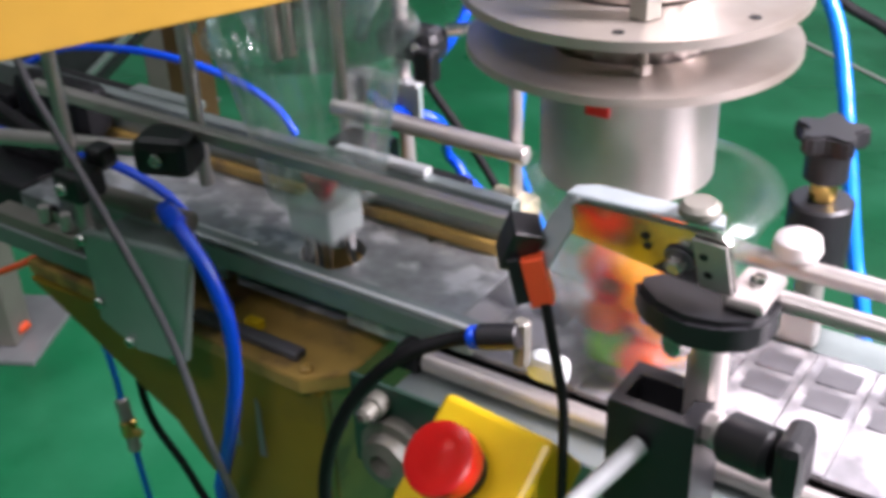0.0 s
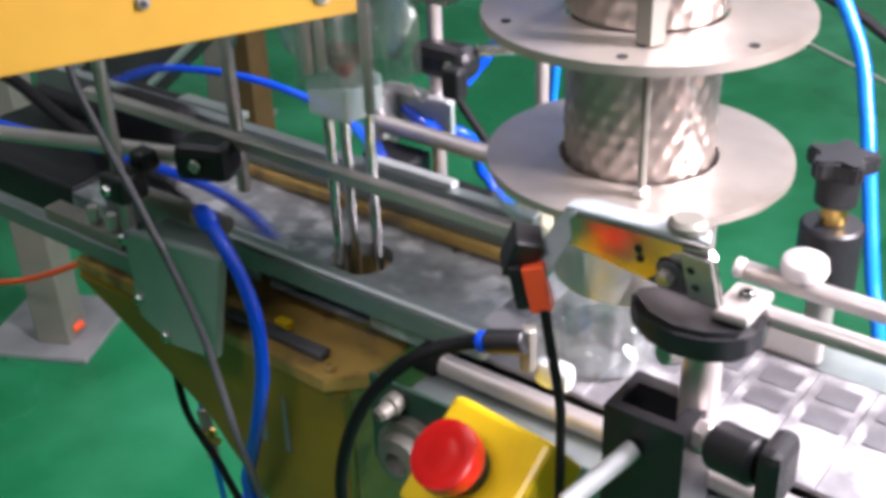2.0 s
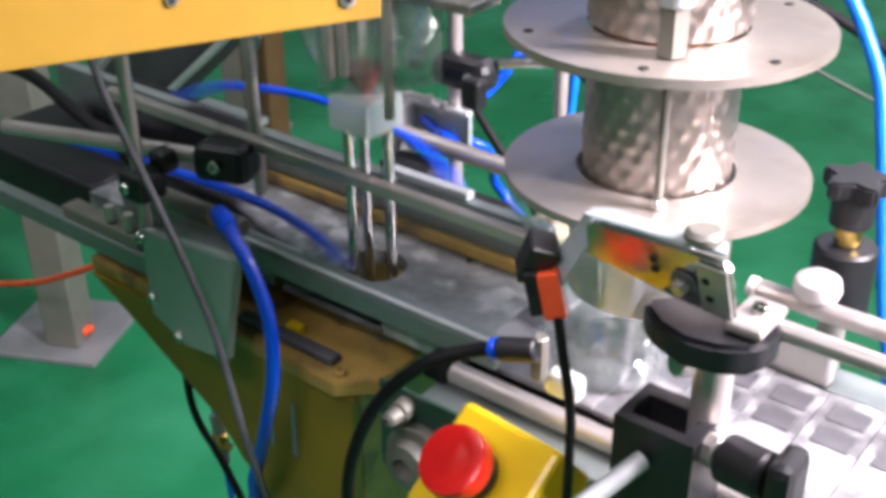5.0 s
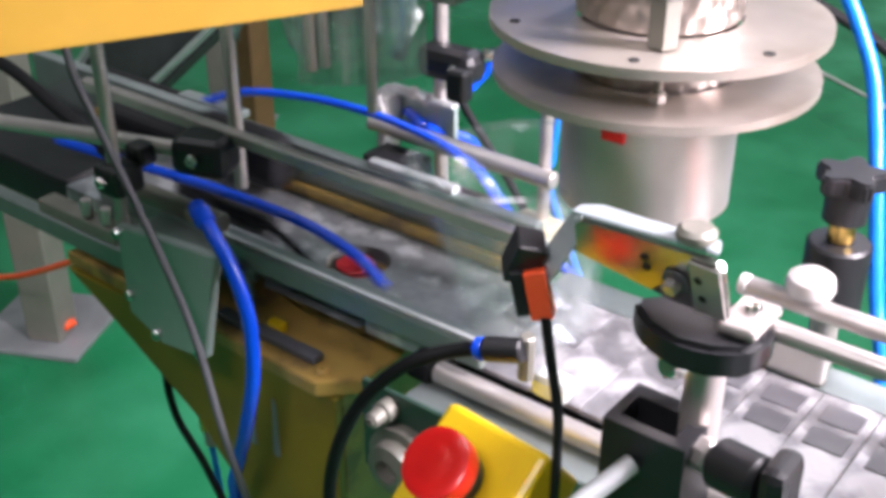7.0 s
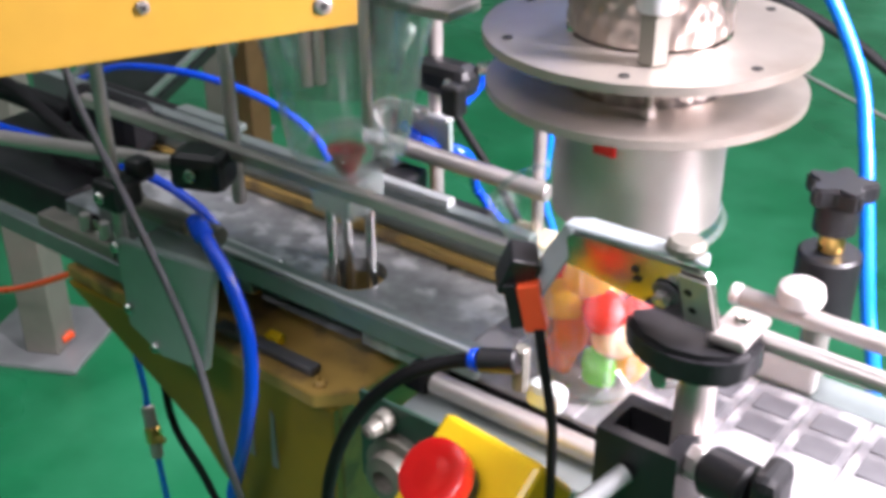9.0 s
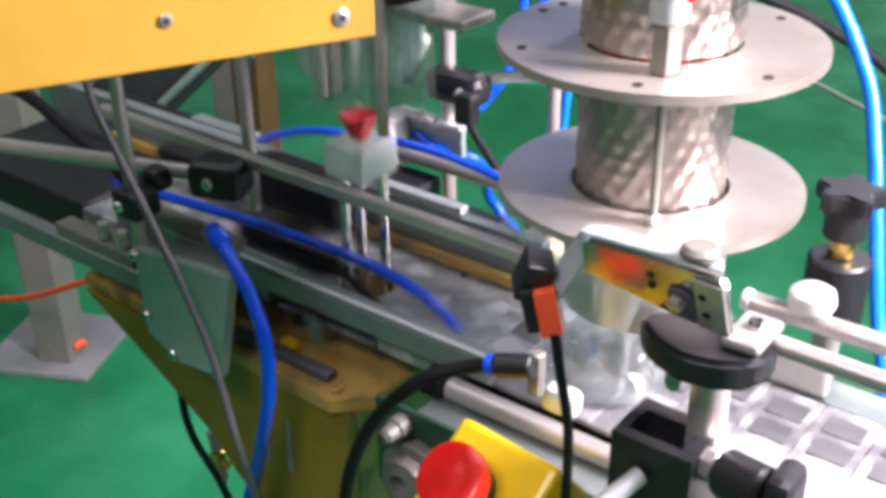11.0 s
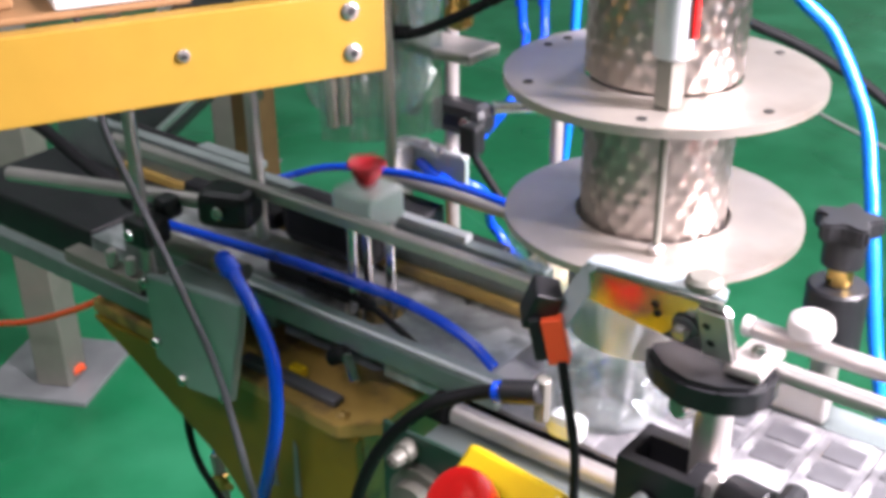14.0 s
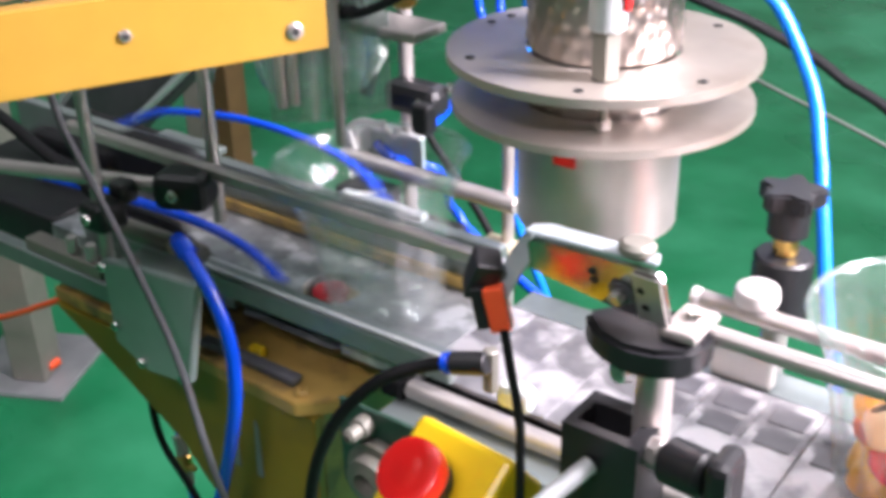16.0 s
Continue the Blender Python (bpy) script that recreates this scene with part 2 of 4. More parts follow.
def hose(points, r, n=10, steps=8):
    """A tube swept along a smooth line through the points."""
    pts = [Vector(p) for p in points]
    pts = [2 * pts[0] - pts[1]] + pts + [2 * pts[-1] - pts[-2]]
    line = []
    for a, b, c, d in zip(pts, pts[1:], pts[2:], pts[3:]):
        for k in range(steps):
            t = k / steps
            line.append(0.5 * (2 * b + (c - a) * t + (2 * a - 5 * b + 4 * c - d) * t * t + (3 * b - a - 3 * c + d) * t ** 3))
    line.append(pts[-2])
    bm, rings, up = bmesh.new(), [], Vector((0.3, 0.2, 0.93))
    for i, p in enumerate(line):
        way = (line[min(i + 1, len(line) - 1)] - line[max(i - 1, 0)]).normalized()
        u = way.cross(up).normalized()
        up = u.cross(way)
        rings.append([bm.verts.new(p + r * (math.cos(2 * math.pi * k / n) * u + math.sin(2 * math.pi * k / n) * up)) for k in range(n)])
    for a, b in zip(rings, rings[1:]):
        for k in range(n):
            bm.faces.new((a[k], a[(k + 1) % n], b[(k + 1) % n], b[k]))
    bm.faces.new(rings[0])
    bm.faces.new(rings[-1])
    return bm


def prism(outline, axis, lo, hi, bevel=0.001):
    """A flat outline of pairs, pushed from lo to hi along an axis."""
    bm = bmesh.new()
    def place(a, b, v):
        return ((v, a, b), (a, v, b), (a, b, v))[axis]
    low = [bm.verts.new(place(a, b, lo)) for a, b in outline]
    high = [bm.verts.new(place(a, b, hi)) for a, b in outline]
    bm.faces.new(low)
    bm.faces.new(high[::-1])
    n = len(outline)
    for k in range(n):
        bm.faces.new((low[k], high[k], high[(k + 1) % n], low[(k + 1) % n]))
    if bevel:
        bmesh.ops.recalc_face_normals(bm, faces=bm.faces)
        bmesh.ops.bevel(bm, geom=list(bm.edges), offset=bevel, segments=2, affect="EDGES")
    return bm


def screw(p, way, r, parent, name="screw", material=None, depth=0.004):
    p, way = Vector(p), Vector(way).normalized()
    m, d = along(p, p + way * depth)
    return part(name, revolve([(r, 0), (r, d * 0.7), (r * 0.8, d), (r * 0.45, d), (r * 0.4, d * 0.4)], m, 14), material or STEEL, parent, smooth=True)


def line_thing(name, points, r, material, label, category, steps=8):
    """A hose or cable with a short fitting on either end."""
    ob = thing(name, points[0], label, category)
    tube = name == "air_hose"
    part("tube" if tube else "sheath", hose(points, r, steps=steps), material, ob, smooth=True)
    for p, q in ((points[0], points[1]), (points[-1], points[-2])):
        p, q = Vector(p), Vector(q)
        part("fitting" if tube else "plug", rod(p, p + (q - p).normalized() * 0.012, r * 1.4, 12), BLUE if tube else RUBBER, ob, smooth=True)
    return ob


AX, AY = -0.518, 0.581      # the pick-up hole
BX, BY = -0.308, 0.582      # the filling place
FX, FY = -0.292, 0.588      # the filler's axis
TOP = 0.897                 # the channel plate


# ---- room ----
def slab(name, lo, hi, material, label):
    ob = part(name, box(lo, hi, 0), material)
    return tagged(ob, label, name.split("_")[0], kind="structure")


slab("floor", (-7, -5, -0.1), (6, 8, 0), FLOOR, "glossy green epoxy factory floor")
slab("ceiling", (-7, -5, 3.4), (6, 8, 3.5), WALL, "plain pale factory ceiling")
slab("wall_north", (-7, 8, 0), (6, 8.1, 3.4), WALL, "plain pale painted wall")
slab("wall_south", (-7, -5.1, 0), (6, -5, 3.4), WALL, "plain pale painted wall")
slab("wall_west", (-7.1, -5, 0), (-7, 8, 3.4), WALL, "plain pale painted wall")
slab("wall_east", (6, -5, 0), (6.1, 8, 3.4), WALL, "plain pale painted wall")


# ---- the machine's base ----
base = thing("machine_cabinet", (-0.6, 0.58, 0), "ochre and olive painted steel base of the machine", "machine base")
part("top_plate", prism([(-0.765, 0.494), (-0.474, 0.484), (-0.45, 0.507), (-0.445, 0.70), (-0.72, 0.70)], 2, 0.848, 0.86), OCHRE, base)
part("front_panel", prism([(-0.462, 0.847), (-0.762, 0.847), (-0.706, 0.816), (-0.615, 0.761), (-0.591, 0.733), (-0.49, 0.64), (-0.462, 0.60)], 1, 0.490, 0.498), OLIVE, base)
part("side_panel", box((-0.470, 0.4985, 0.3), (-0.462, 0.70, 0.846)), OCHRE, base)
part("pedestal", box((-0.60, 0.55, 0.0), (-0.475, 0.68, 0.846)), OLIVE, base)
for sx in (-0.524, -0.549):
    part("slot", prism([(sx - 0.003, 0.768), (sx + 0.003, 0.768), (sx + 0.0025, 0.816), (sx - 0.0005, 0.821)], 1, 0.4885, 0.4902, 0), FOOT, base, "bright worn slot")
screw((-0.478, 0.496, 0.86), (0, 0, 1), 0.005, base, material=OCHRE)
part("slide_block", box((-0.588, 0.498, 0.8605), (-0.488, 0.509, 0.867)), GREY, base, "dark grey slide strip")
part("tape_mark", box((-0.548, 0.5115, 0.8605), (-0.534, 0.5195, 0.8685)), ESTOP_YELLOW, base, "yellow tape mark")

# ---- channel ----
channel = thing("jar_channel", (AX, AY, 0.86), "worn grey aluminium channel for jars", "channel")


def plate_with_hole():
    bm = bmesh.new()
    n, half, r = 32, 0.055, 0.0245
    for z0, z1 in ((TOP - 0.012, TOP),):
        inner, outer = [], []
        for z in (z0, z1):
            a_ring, b_ring = [], []
            for k in range(n):
                a = 2 * math.pi * (k + 0.5) / n
                c, s = math.cos(a), math.sin(a)
                f = half / max(abs(c), abs(s))
                a_ring.append(bm.verts.new((AX + r * c, AY + r * s, z)))
                b_ring.append(bm.verts.new((AX + f * c, AY + f * s, z)))
            inner.append(a_ring)
            outer.append(b_ring)
        for k in range(n):
            j = (k + 1) % n
            bm.faces.new((inner[1][k], inner[1][j], outer[1][j], outer[1][k]))
            bm.faces.new((inner[0][k], outer[0][k], outer[0][j], inner[0][j]))
            bm.faces.new((inner[0][k], inner[0][j], inner[1][j], inner[1][k]))
    box((-0.80, AY - half, TOP - 0.012), (AX - half, AY + half, TOP), 0, bm=bm)
    box((AX + half, AY - half, TOP - 0.012), (-0.392, AY + half, TOP), 0, bm=bm)
    return bm


part("channel_plate", plate_with_hole(), PLATE, channel)
part("plate_support", box((-0.80, 0.56, 0.861), (-0.55, 0.61, TOP - 0.013)), ALU_DULL, channel)
part("back_wall", box((-1.0, 0.640, TOP - 0.012), (-0.40, 0.652, 0.940)), ALU_DULL, channel)
part("wear_strip", box((-0.90, 0.633, TOP + 0.001), (-0.41, 0.6395, 0.908)), OCHRE, channel, "worn yellow strip")
part("back_block", box((-0.50, 0.653, 0.905), (-0.45, 0.668, 0.936)), BLACK, channel)
part("white_strip", box((-0.56, 0.641, 0.9405), (-0.475, 0.651, 0.947)), ALU, channel)
part("lower_rail", prism([(0.517, 0.902), (0.5245, 0.902), (0.5245, 0.912), (0.534, 0.912), (0.534, 0.919), (0.517, 0.919)], 0, -0.74, -0.358), ALU_DULL, channel)
part("rail_lip", box((-0.735, 0.519, 0.9195), (-0.36, 0.523, 0.922)), ALU, channel)
part("inner_strip", box((-0.70, 0.536, TOP + 0.001), (-0.555, 0.543, 0.914)), ALU, channel, "pale blue grey guide strip")
part("frame_bar", box((-0.98, 0.495, 0.866), (-0.60, 0.507, 0.884)), ALU_DULL, channel)
for sx in (-0.64,):
    part("nut", rod((sx, 0.520, 0.8605), (sx, 0.520, 0.8665), 0.005, 6), GREY_POST, channel)

upper = thing("upper_guide_rail", (-0.5, 0.52, 1.0), "dull aluminium square guide rail over the channel", "guide rail")
part("bar", box((-0.74, 0.5155, 1.001), (-0.322, 0.5245, 1.010), 0.0015), STEEL_SATIN, upper)
part("bar_end", box((-0.3215, 0.516, 1.0015), (-0.316, 0.524, 1.0095), 0.001), ALU, upper)
for (x, y), (z0, z1), r in (((-0.637, 0.464), (0.93, 1.16), 0.0048), ((-0.607, 0.552), (0.943, 1.2), 0.0052)):
    post = thing("guide_post", (x, y, z0), "slim round steel post", "post", "guide posts")
    part("rod", rod((x, y, z0), (x, y, z1), r), STEEL_SATIN, post, smooth=True)

plate = thing("side_plate", (-0.6, 0.47, 0.86), "small grey-green metal plate with screws", "metal plate")
part("panel", prism([(-0.634, 0.943), (-0.530, 0.953), (-0.552, 0.862), (-0.598, 0.857), (-0.632, 0.872)], 1, 0.455, 0.463), GREENPLATE, plate)
part("flange", box((-0.632, 0.4635, 0.932), (-0.56, 0.494, 0.938)), ALU_DULL, plate)
for p in ((-0.632, 0.455, 0.938), (-0.627, 0.455, 0.888), (-0.602, 0.455, 0.864), (-0.556, 0.455, 0.867)):
    screw(p, (0, -1, 0), 0.0042, plate)

clamp = thing("cross_clamp", (-0.6, 0.49, 0.97), "black cross clamps on a round steel rod", "clamp")
part("rod", rod((-0.79, 0.455, 0.985), (-0.598, 0.50, 0.995), 0.006), STEEL_SATIN, clamp, smooth=True)
part("block", box((-0.021, -0.016, -0.014), (0.021, 0.016, 0.014), 0.007, None), BLACK, clamp, local=True).matrix_local = pose(0.012, 0.016, 0.024, 0, 0, 20)
screw((-0.583, 0.49, 0.995), (0.2, -1, 0.1), 0.005, clamp)
part("small_block", box((-0.648, 0.452, 0.966), (-0.622, 0.478, 0.988), 0.004), BLACK, clamp)
screw((-0.637, 0.452, 0.977), (0, -1, 0), 0.0045, clamp)
part("block", box((-0.640, 0.474, 0.981), (-0.622, 0.492, 0.999), 0.005), BLACK, clamp)

# ---- air cylinder at the front, with its blue hose ----
cylinder = thing("air_cylinder", (-0.57, 0.5, 0.94), "small steel air cylinder with brass fitting", "cylinder")
part("tube", rod((-0.70, 0.50, 0.944), (-0.574, 0.502, 0.944), 0.008), GREY_POST, cylinder, smooth=True)
part("fitting", rod((-0.585, 0.486, 0.955), (-0.556, 0.468, 0.975), 0.006), BRASS, cylinder, smooth=True)
part("collar", rod((-0.560, 0.470, 0.974), (-0.545, 0.461, 0.976), 0.0066), BLUE, cylinder, smooth=True)
line_thing("air_hose", [(-0.551, 0.464, 0.978), (-0.535, 0.46, 0.968), (-0.518, 0.46, 0.944), (-0.507, 0.46, 0.911), (-0.508, 0.46, 0.87), (-0.516, 0.46, 0.834), (-0.527, 0.461, 0.80), (-0.541, 0.464, 0.766), (-0.551, 0.467, 0.742), (-0.558, 0.475, 0.71)], 0.0052, BLUE, "glossy blue air hose hanging before the base", "hose")
line_thing("cable", [(-0.66, 0.45, 1.15), (-0.634, 0.44, 1.071), (-0.615, 0.44, 1.032), (-0.584, 0.44, 0.98), (-0.544, 0.44, 0.903), (-0.521, 0.44, 0.814), (-0.50, 0.45, 0.70), (-0.5, 0.47, 0.5)], 0.0028, GREY, "thin grey cable hanging over the plate", "cable")

# ---- gantry beam ----
beam = thing("gantry_beam", (-0.4, 0.46, 1.14), "yellow painted steel beam with socket screws", "beam")
BD, BN = Vector((0.453, 0.8915, 0)), Vector((0.8915, -0.453, 0))
B1 = Vector((-0.398, 0.464, 1.145))
BT = Matrix.Rotation(math.atan2(BD.y, BD.x), 4, "Z")
part("bar", box((-0.55, 0, 0), (0, 0.012, 0.0455), 0.0012), YELLOW, beam, local=True).matrix_local = Matrix.Translation(B1 - beam.location) @ BT
for s, z in ((0.020, 0.036), (0.0195, 0.013), (0.111, 0.0245), (0.215, 0.012), (0.22, 0.036)):
    p = B1 - BD * s + Vector((0, 0, z))
    r = 0.0050 if s < 0.1 else 0.0036
    m, d = along(p - BN * 0.0005, p + BN * 0.001)
    head_ = part("screw", revolve([(r, 0), (r, d), (r * 0.8, d * 1.6), (r * 0.55, d * 1.7)], m, 20), BOLT, beam, "bright socket screw", smooth=True)
    ms, ds = along(p + BN * 0.0022, p + BN * 0.0026)
    part("socket", revolve([(r * 0.42, 0), (r * 0.42, ds)], ms, 6), DARK, beam)
top = thing("top_deck", (-0.6, 0.4, 1.19), "pale plastic lid and cardboard on the beam", "deck")
for name, lo, hi, m_ in (("lid", (-0.168, 0.016, 0.0505), (-0.085, 0.10, 0.0565), WHITE), ("board", (-0.5, 0.016, 0.046), (-0.10, 0.16, 0.050), CARD), ("flap", (-0.5, 0.03, 0.0505), (-0.185, 0.034, 0.105), CARD)):
    part(name, box(lo, hi, 0.0015), m_, top, local=True).matrix_local = Matrix.Translation(B1 - top.location) @ BT

# ---- stack frame: what hangs behind the beam end ----
head = thing("stack_head", (-0.5, 0.58, 1.1), "clear ribbed guides and steel pins round the jar stack", "jar holder")
for a, r, z0 in ((322, 0.0036, 1.05), (120, 0.0055, 1.05), (296, 0.0042, 1.078), (302, 0.0036, 1.080)):
    x, y = AX + 0.081 * math.cos(radians(a)), AY + 0.081 * math.sin(radians(a))
    part("pin", rod((x, y, z0), (x, y, 1.4), r), STEEL_SATIN, head, smooth=True)
for a0, a1, z0 in ((188, 236, 1.077), (288, 352, 1.066)):
    shell, n = bmesh.new(), 36
    rims = [[], [], [], []]
    for k in range(n + 1):
        a = radians(a0 + (a1 - a0) * k / n)
        for j, (r, z) in enumerate(((0.0735, z0), (0.0735, 1.3), (0.0755, 1.3), (0.0755, z0))):
            r += 0.0012 * math.cos(k * math.pi / 2)
            rims[j].append(shell.verts.new((AX + r * math.cos(a), AY + r * math.sin(a), z)))
    for j in range(4):
        for k in range(n):
            shell.faces.new((rims[j][k], rims[j][k + 1], rims[(j + 1) % 4][k + 1], rims[(j + 1) % 4][k]))
    for k in (0, n):
        shell.faces.new([rims[j][k] for j in range(4)])
    part("guide_shell", shell, SHELL, head, "clear ribbed guide shell", smooth=True)
part("ring", pipe((AX, AY, 1.20), (AX, AY, 1.21), 0.100, 0.0715), ALU, head, smooth=True)
part("gripper", box((AX + 0.046, AY + 0.046, 1.022), (AX + 0.062, AY + 0.060, 1.045), 0.003), BLACK, head)
part("tip", rod((-0.526, 0.65, 1.055), (-0.515, 0.65, 1.074), 0.0058, 16, 0.004), WHITE, head, smooth=True)
part("tip_stem", rod((-0.533, 0.65, 1.035), (-0.526, 0.65, 1.055), 0.006), BLACK, head, smooth=True)
valve = thing("valve_block", (-0.48, 0.57, 1.122), "chrome valve block with black and blue hoses", "valve")
part("body", box((-0.48, 0.565, 1.116), (-0.416, 0.60, 1.123), 0.0015), STEEL_SATIN, valve)
for (x, y, z), r, m_ in (((-0.468, 0.56, 1.137), 0.0085, STEEL), ((-0.42, 0.56, 1.15), 0.0095, BRASS)):
    part("knob", revolve([(r * 0.6, 0), (r, 0.003), (r, 0.012), (r * 0.7, 0.016), (r * 0.7, 0.03)], pose(x, y, z - 0.008), 16), m_, valve, smooth=True)
line_thing("cable", [(-0.455, 0.54, 1.138), (-0.438, 0.54, 1.141), (-0.42, 0.54, 1.149), (-0.39, 0.54, 1.165), (-0.372, 0.54, 1.177)], 0.0032, RUBBER, "black hose at the valve", "cable")

# ---- the moving lifter ----
lifter = thing("jar_lifter", (AX, AY, 0.865), "red suction cup and clear block on three steel rods", "lifter")
part("suction_cup", revolve([(0.004, 0.0), (0.008, 0.004), (0.008, 0.008), (0.0115, 0.010), (0.010, 0.013), (0.0152, 0.018), (0.014, 0.0195), (0.005, 0.015)], pose(0, 0, 0.012), 28), RED_RUBBER, lifter, local=True, smooth=True)
part("block", box((-0.0195, -0.0195, -0.015), (0.0195, 0.0195, 0.012), 0.003), ACRYLIC, lifter, local=True)
for k in range(3):
    a = radians(20 + 120 * k)
    part("rod", rod((0.0165 * math.cos(a), 0.0165 * math.sin(a), -0.30), (0.0165 * math.cos(a), 0.0165 * math.sin(a), -0.0125), 0.0042), STEEL, lifter, local=True, smooth=True)

# ---- the pusher ----
pusher = thing("pusher_carriage", (-0.845, 0.60, 0.92), "black pusher carriage trailing blue air hoses", "pusher")
part("body", box((-0.052, 0.002, -0.012), (0.05, 0.034, 0.036), 0.017), RUBBER, pusher, local=True)
part("arm", box((-0.17, 0.0, -0.004), (-0.053, 0.022, 0.014), 0.006), RUBBER, pusher, local=True)
part("rod_end", rod((0.089, -0.088, -0.028), (0.105, -0.088, -0.018), 0.0065, 14, 0.003), RUBBER, pusher, local=True, smooth=True)
part("fitting", rod((0.105, -0.088, -0.018), (0.116, -0.092, -0.036), 0.0038, 8), STEEL, pusher, local=True, smooth=True)
part("shoe", box((-0.03, -0.034, -0.02), (0.08, -0.022, -0.004), 0.004), BLACK, pusher, local=True)
part("air_hose", hose([(-0.16, -0.05, 0.0), (-0.06, -0.045, 0.004), (0.03, -0.042, 0.008), (0.12, -0.040, 0.008), (0.175, -0.040, -0.002), (0.202, -0.040, -0.018)], 0.0042), BLUE, pusher, local=True, smooth=True)
part("air_hose", hose([(-0.11, 0.06, 0.01), (-0.042, 0.06, 0.039), (0.0265, 0.06, 0.052), (0.081, 0.06, 0.057), (0.132, 0.06, 0.056), (0.18, 0.06, 0.049), (0.213, 0.06, 0.036), (0.232, 0.06, 0.016)], 0.0034), BLUE, pusher, local=True, smooth=True)
part("cable", hose([(0.02, -0.036, -0.008), (0.08, -0.04, -0.006), (0.115, -0.045, -0.012), (0.135, -0.046, -0.021)], 0.003), RUBBER, pusher, local=True, smooth=True)

# ---- filler ----
filler = thing("jar_filler", (FX, FY, 1.132), "steel filling tube with a round flange and air cylinder", "filler")
part("flange", pipe((FX, FY, 1.1265), (FX, FY, 1.132), 0.0935, 0.046, 72), DISC, filler, smooth=True)


def embossed(r, z0, z1, rows_, n, inner):
    """A tube with raised lozenges on its outside."""
    prof, m = [], rows_ * 4
    for i in range(m + 1):
        prof.append((r, z0 + (z1 - z0) * i / m))
    prof += [(inner, z1), (inner, z0)]

    def ripple(i, a):
        if i > m:
            return 0
        return 0.0013 * (0, 0.75, 1, 0.75)[i % 4] * max(0, math.cos(a * n / 6 + (i // 4) * math.pi))
    return revolve(prof, pose(FX, FY, 0), n, ripple, closed=True)


part("inner_tube", embossed(0.0440, 1.018, 1.125, 11, 144, 0.042), TUBE, filler, "embossed steel tube", smooth=True)
part("feed_tube", embossed(0.0450, 1.1335, 1.9, 78, 144, 0.043), TUBE, filler, "embossed steel tube", smooth=True)
cx, cy = FX + 0.030, FY - 0.052
part("air_cylinder", rod((cx, cy, 1.160), (cx, cy, 1.26), 0.0105), ALU, filler, smooth=True)
part("cylinder_nut", rod((cx, cy, 1.1325), (cx, cy, 1.1595), 0.0085, 6), GREY_POST, filler)
part("red_tag", box((cx + 0.011, cy - 0.003, 1.172), (cx + 0.013, cy + 0.002, 1.195), 0.0005), RED, filler)
for a in (165, 178, 60, 120, 230, 290, 340):
    p = (FX + 0.082 * math.cos(radians(a)), FY + 0.082 * math.sin(radians(a)), 1.132)
    part("hole", rod((p[0], p[1], 1.1322), (p[0], p[1], 1.1327), 0.003, 10), DARK, filler)

sleeve = thing("filling_sleeve", (FX, FY, 1.10), "sliding steel sleeve with a wide round flange", "sleeve")
part("flange", pipe((0, 0, -0.005), (0, 0, 0), 0.0912, 0.0475, 72), DISC, sleeve, local=True, smooth=True)
part("tube", pipe((0, 0, -0.080), (0, 0, -0.0055), 0.0500, 0.0475, 64), SLEEVE, sleeve, local=True, smooth=True)
part("piston_rod", rod((cx - FX, cy - FY, 0.0005), (cx - FX, cy - FY, 0.10), 0.0024), GREY_POST, sleeve, local=True, smooth=True)
# thin red box painting the sensor's light spot on the tube
part("red_light_spot", box((-0.002, -0.0515, -0.029), (0.012, -0.0488, -0.0225), 0.0005), RED, sleeve, local=True)
part("nut", rod((cx - FX, cy - FY, 0.0005), (cx - FX, cy - FY, 0.006), 0.005, 6), STEEL_SATIN, sleeve, local=True)
line_thing("air_hose", [(-0.245, 0.56, 1.225), (-0.215, 0.585, 1.196), (-0.19, 0.61, 1.2), (-0.2, 0.63, 1.24)], 0.006, BLUE_LIGHT, "light blue air hose looped at the filler", "hose")
line_thing("air_hose", [(-0.36, 0.90, 1.16), (-0.343, 0.921, 1.10), (-0.311, 0.929, 1.068), (-0.273, 0.92, 1.01), (-0.255, 0.905, 0.965), (-0.242, 0.89, 0.927), (-0.215, 0.857, 0.844), (-0.192, 0.835, 0.78), (-0.17, 0.82, 0.6), (-0.2, 0.9, 0.2), (-0.3, 1.0, 0.006)], 0.0062, BLUE_LIGHT, "thick light blue air hose hanging behind the conveyor", "hose")
line_thing("air_hose", [(-0.562, 0.716, 0.948), (-0.53, 0.74, 0.935), (-0.55, 0.78, 0.884), (-0.539, 0.78, 0.874), (-0.528, 0.78, 0.862), (-0.476, 0.78, 0.83), (-0.424, 0.78, 0.801), (-0.396, 0.78, 0.768), (-0.3, 0.8, 0.6), (-0.35, 0.9, 0.2), (-0.45, 1.0, 0.006)], 0.0045, BLUE, "blue air hose sagging behind the channel", "hose")
line_thing("air_hose", [(-0.5, 0.84, 1.3), (-0.494, 0.82, 1.025), (-0.498, 0.82, 0.949), (-0.502, 0.82, 0.898), (-0.499, 0.82, 0.858), (-0.43, 0.86, 0.6), (-0.5, 0.95, 0.2), (-0.55, 1.0, 0.006)], 0.0042, BLUE_LIGHT, "light blue air hose hanging behind the filler", "hose")

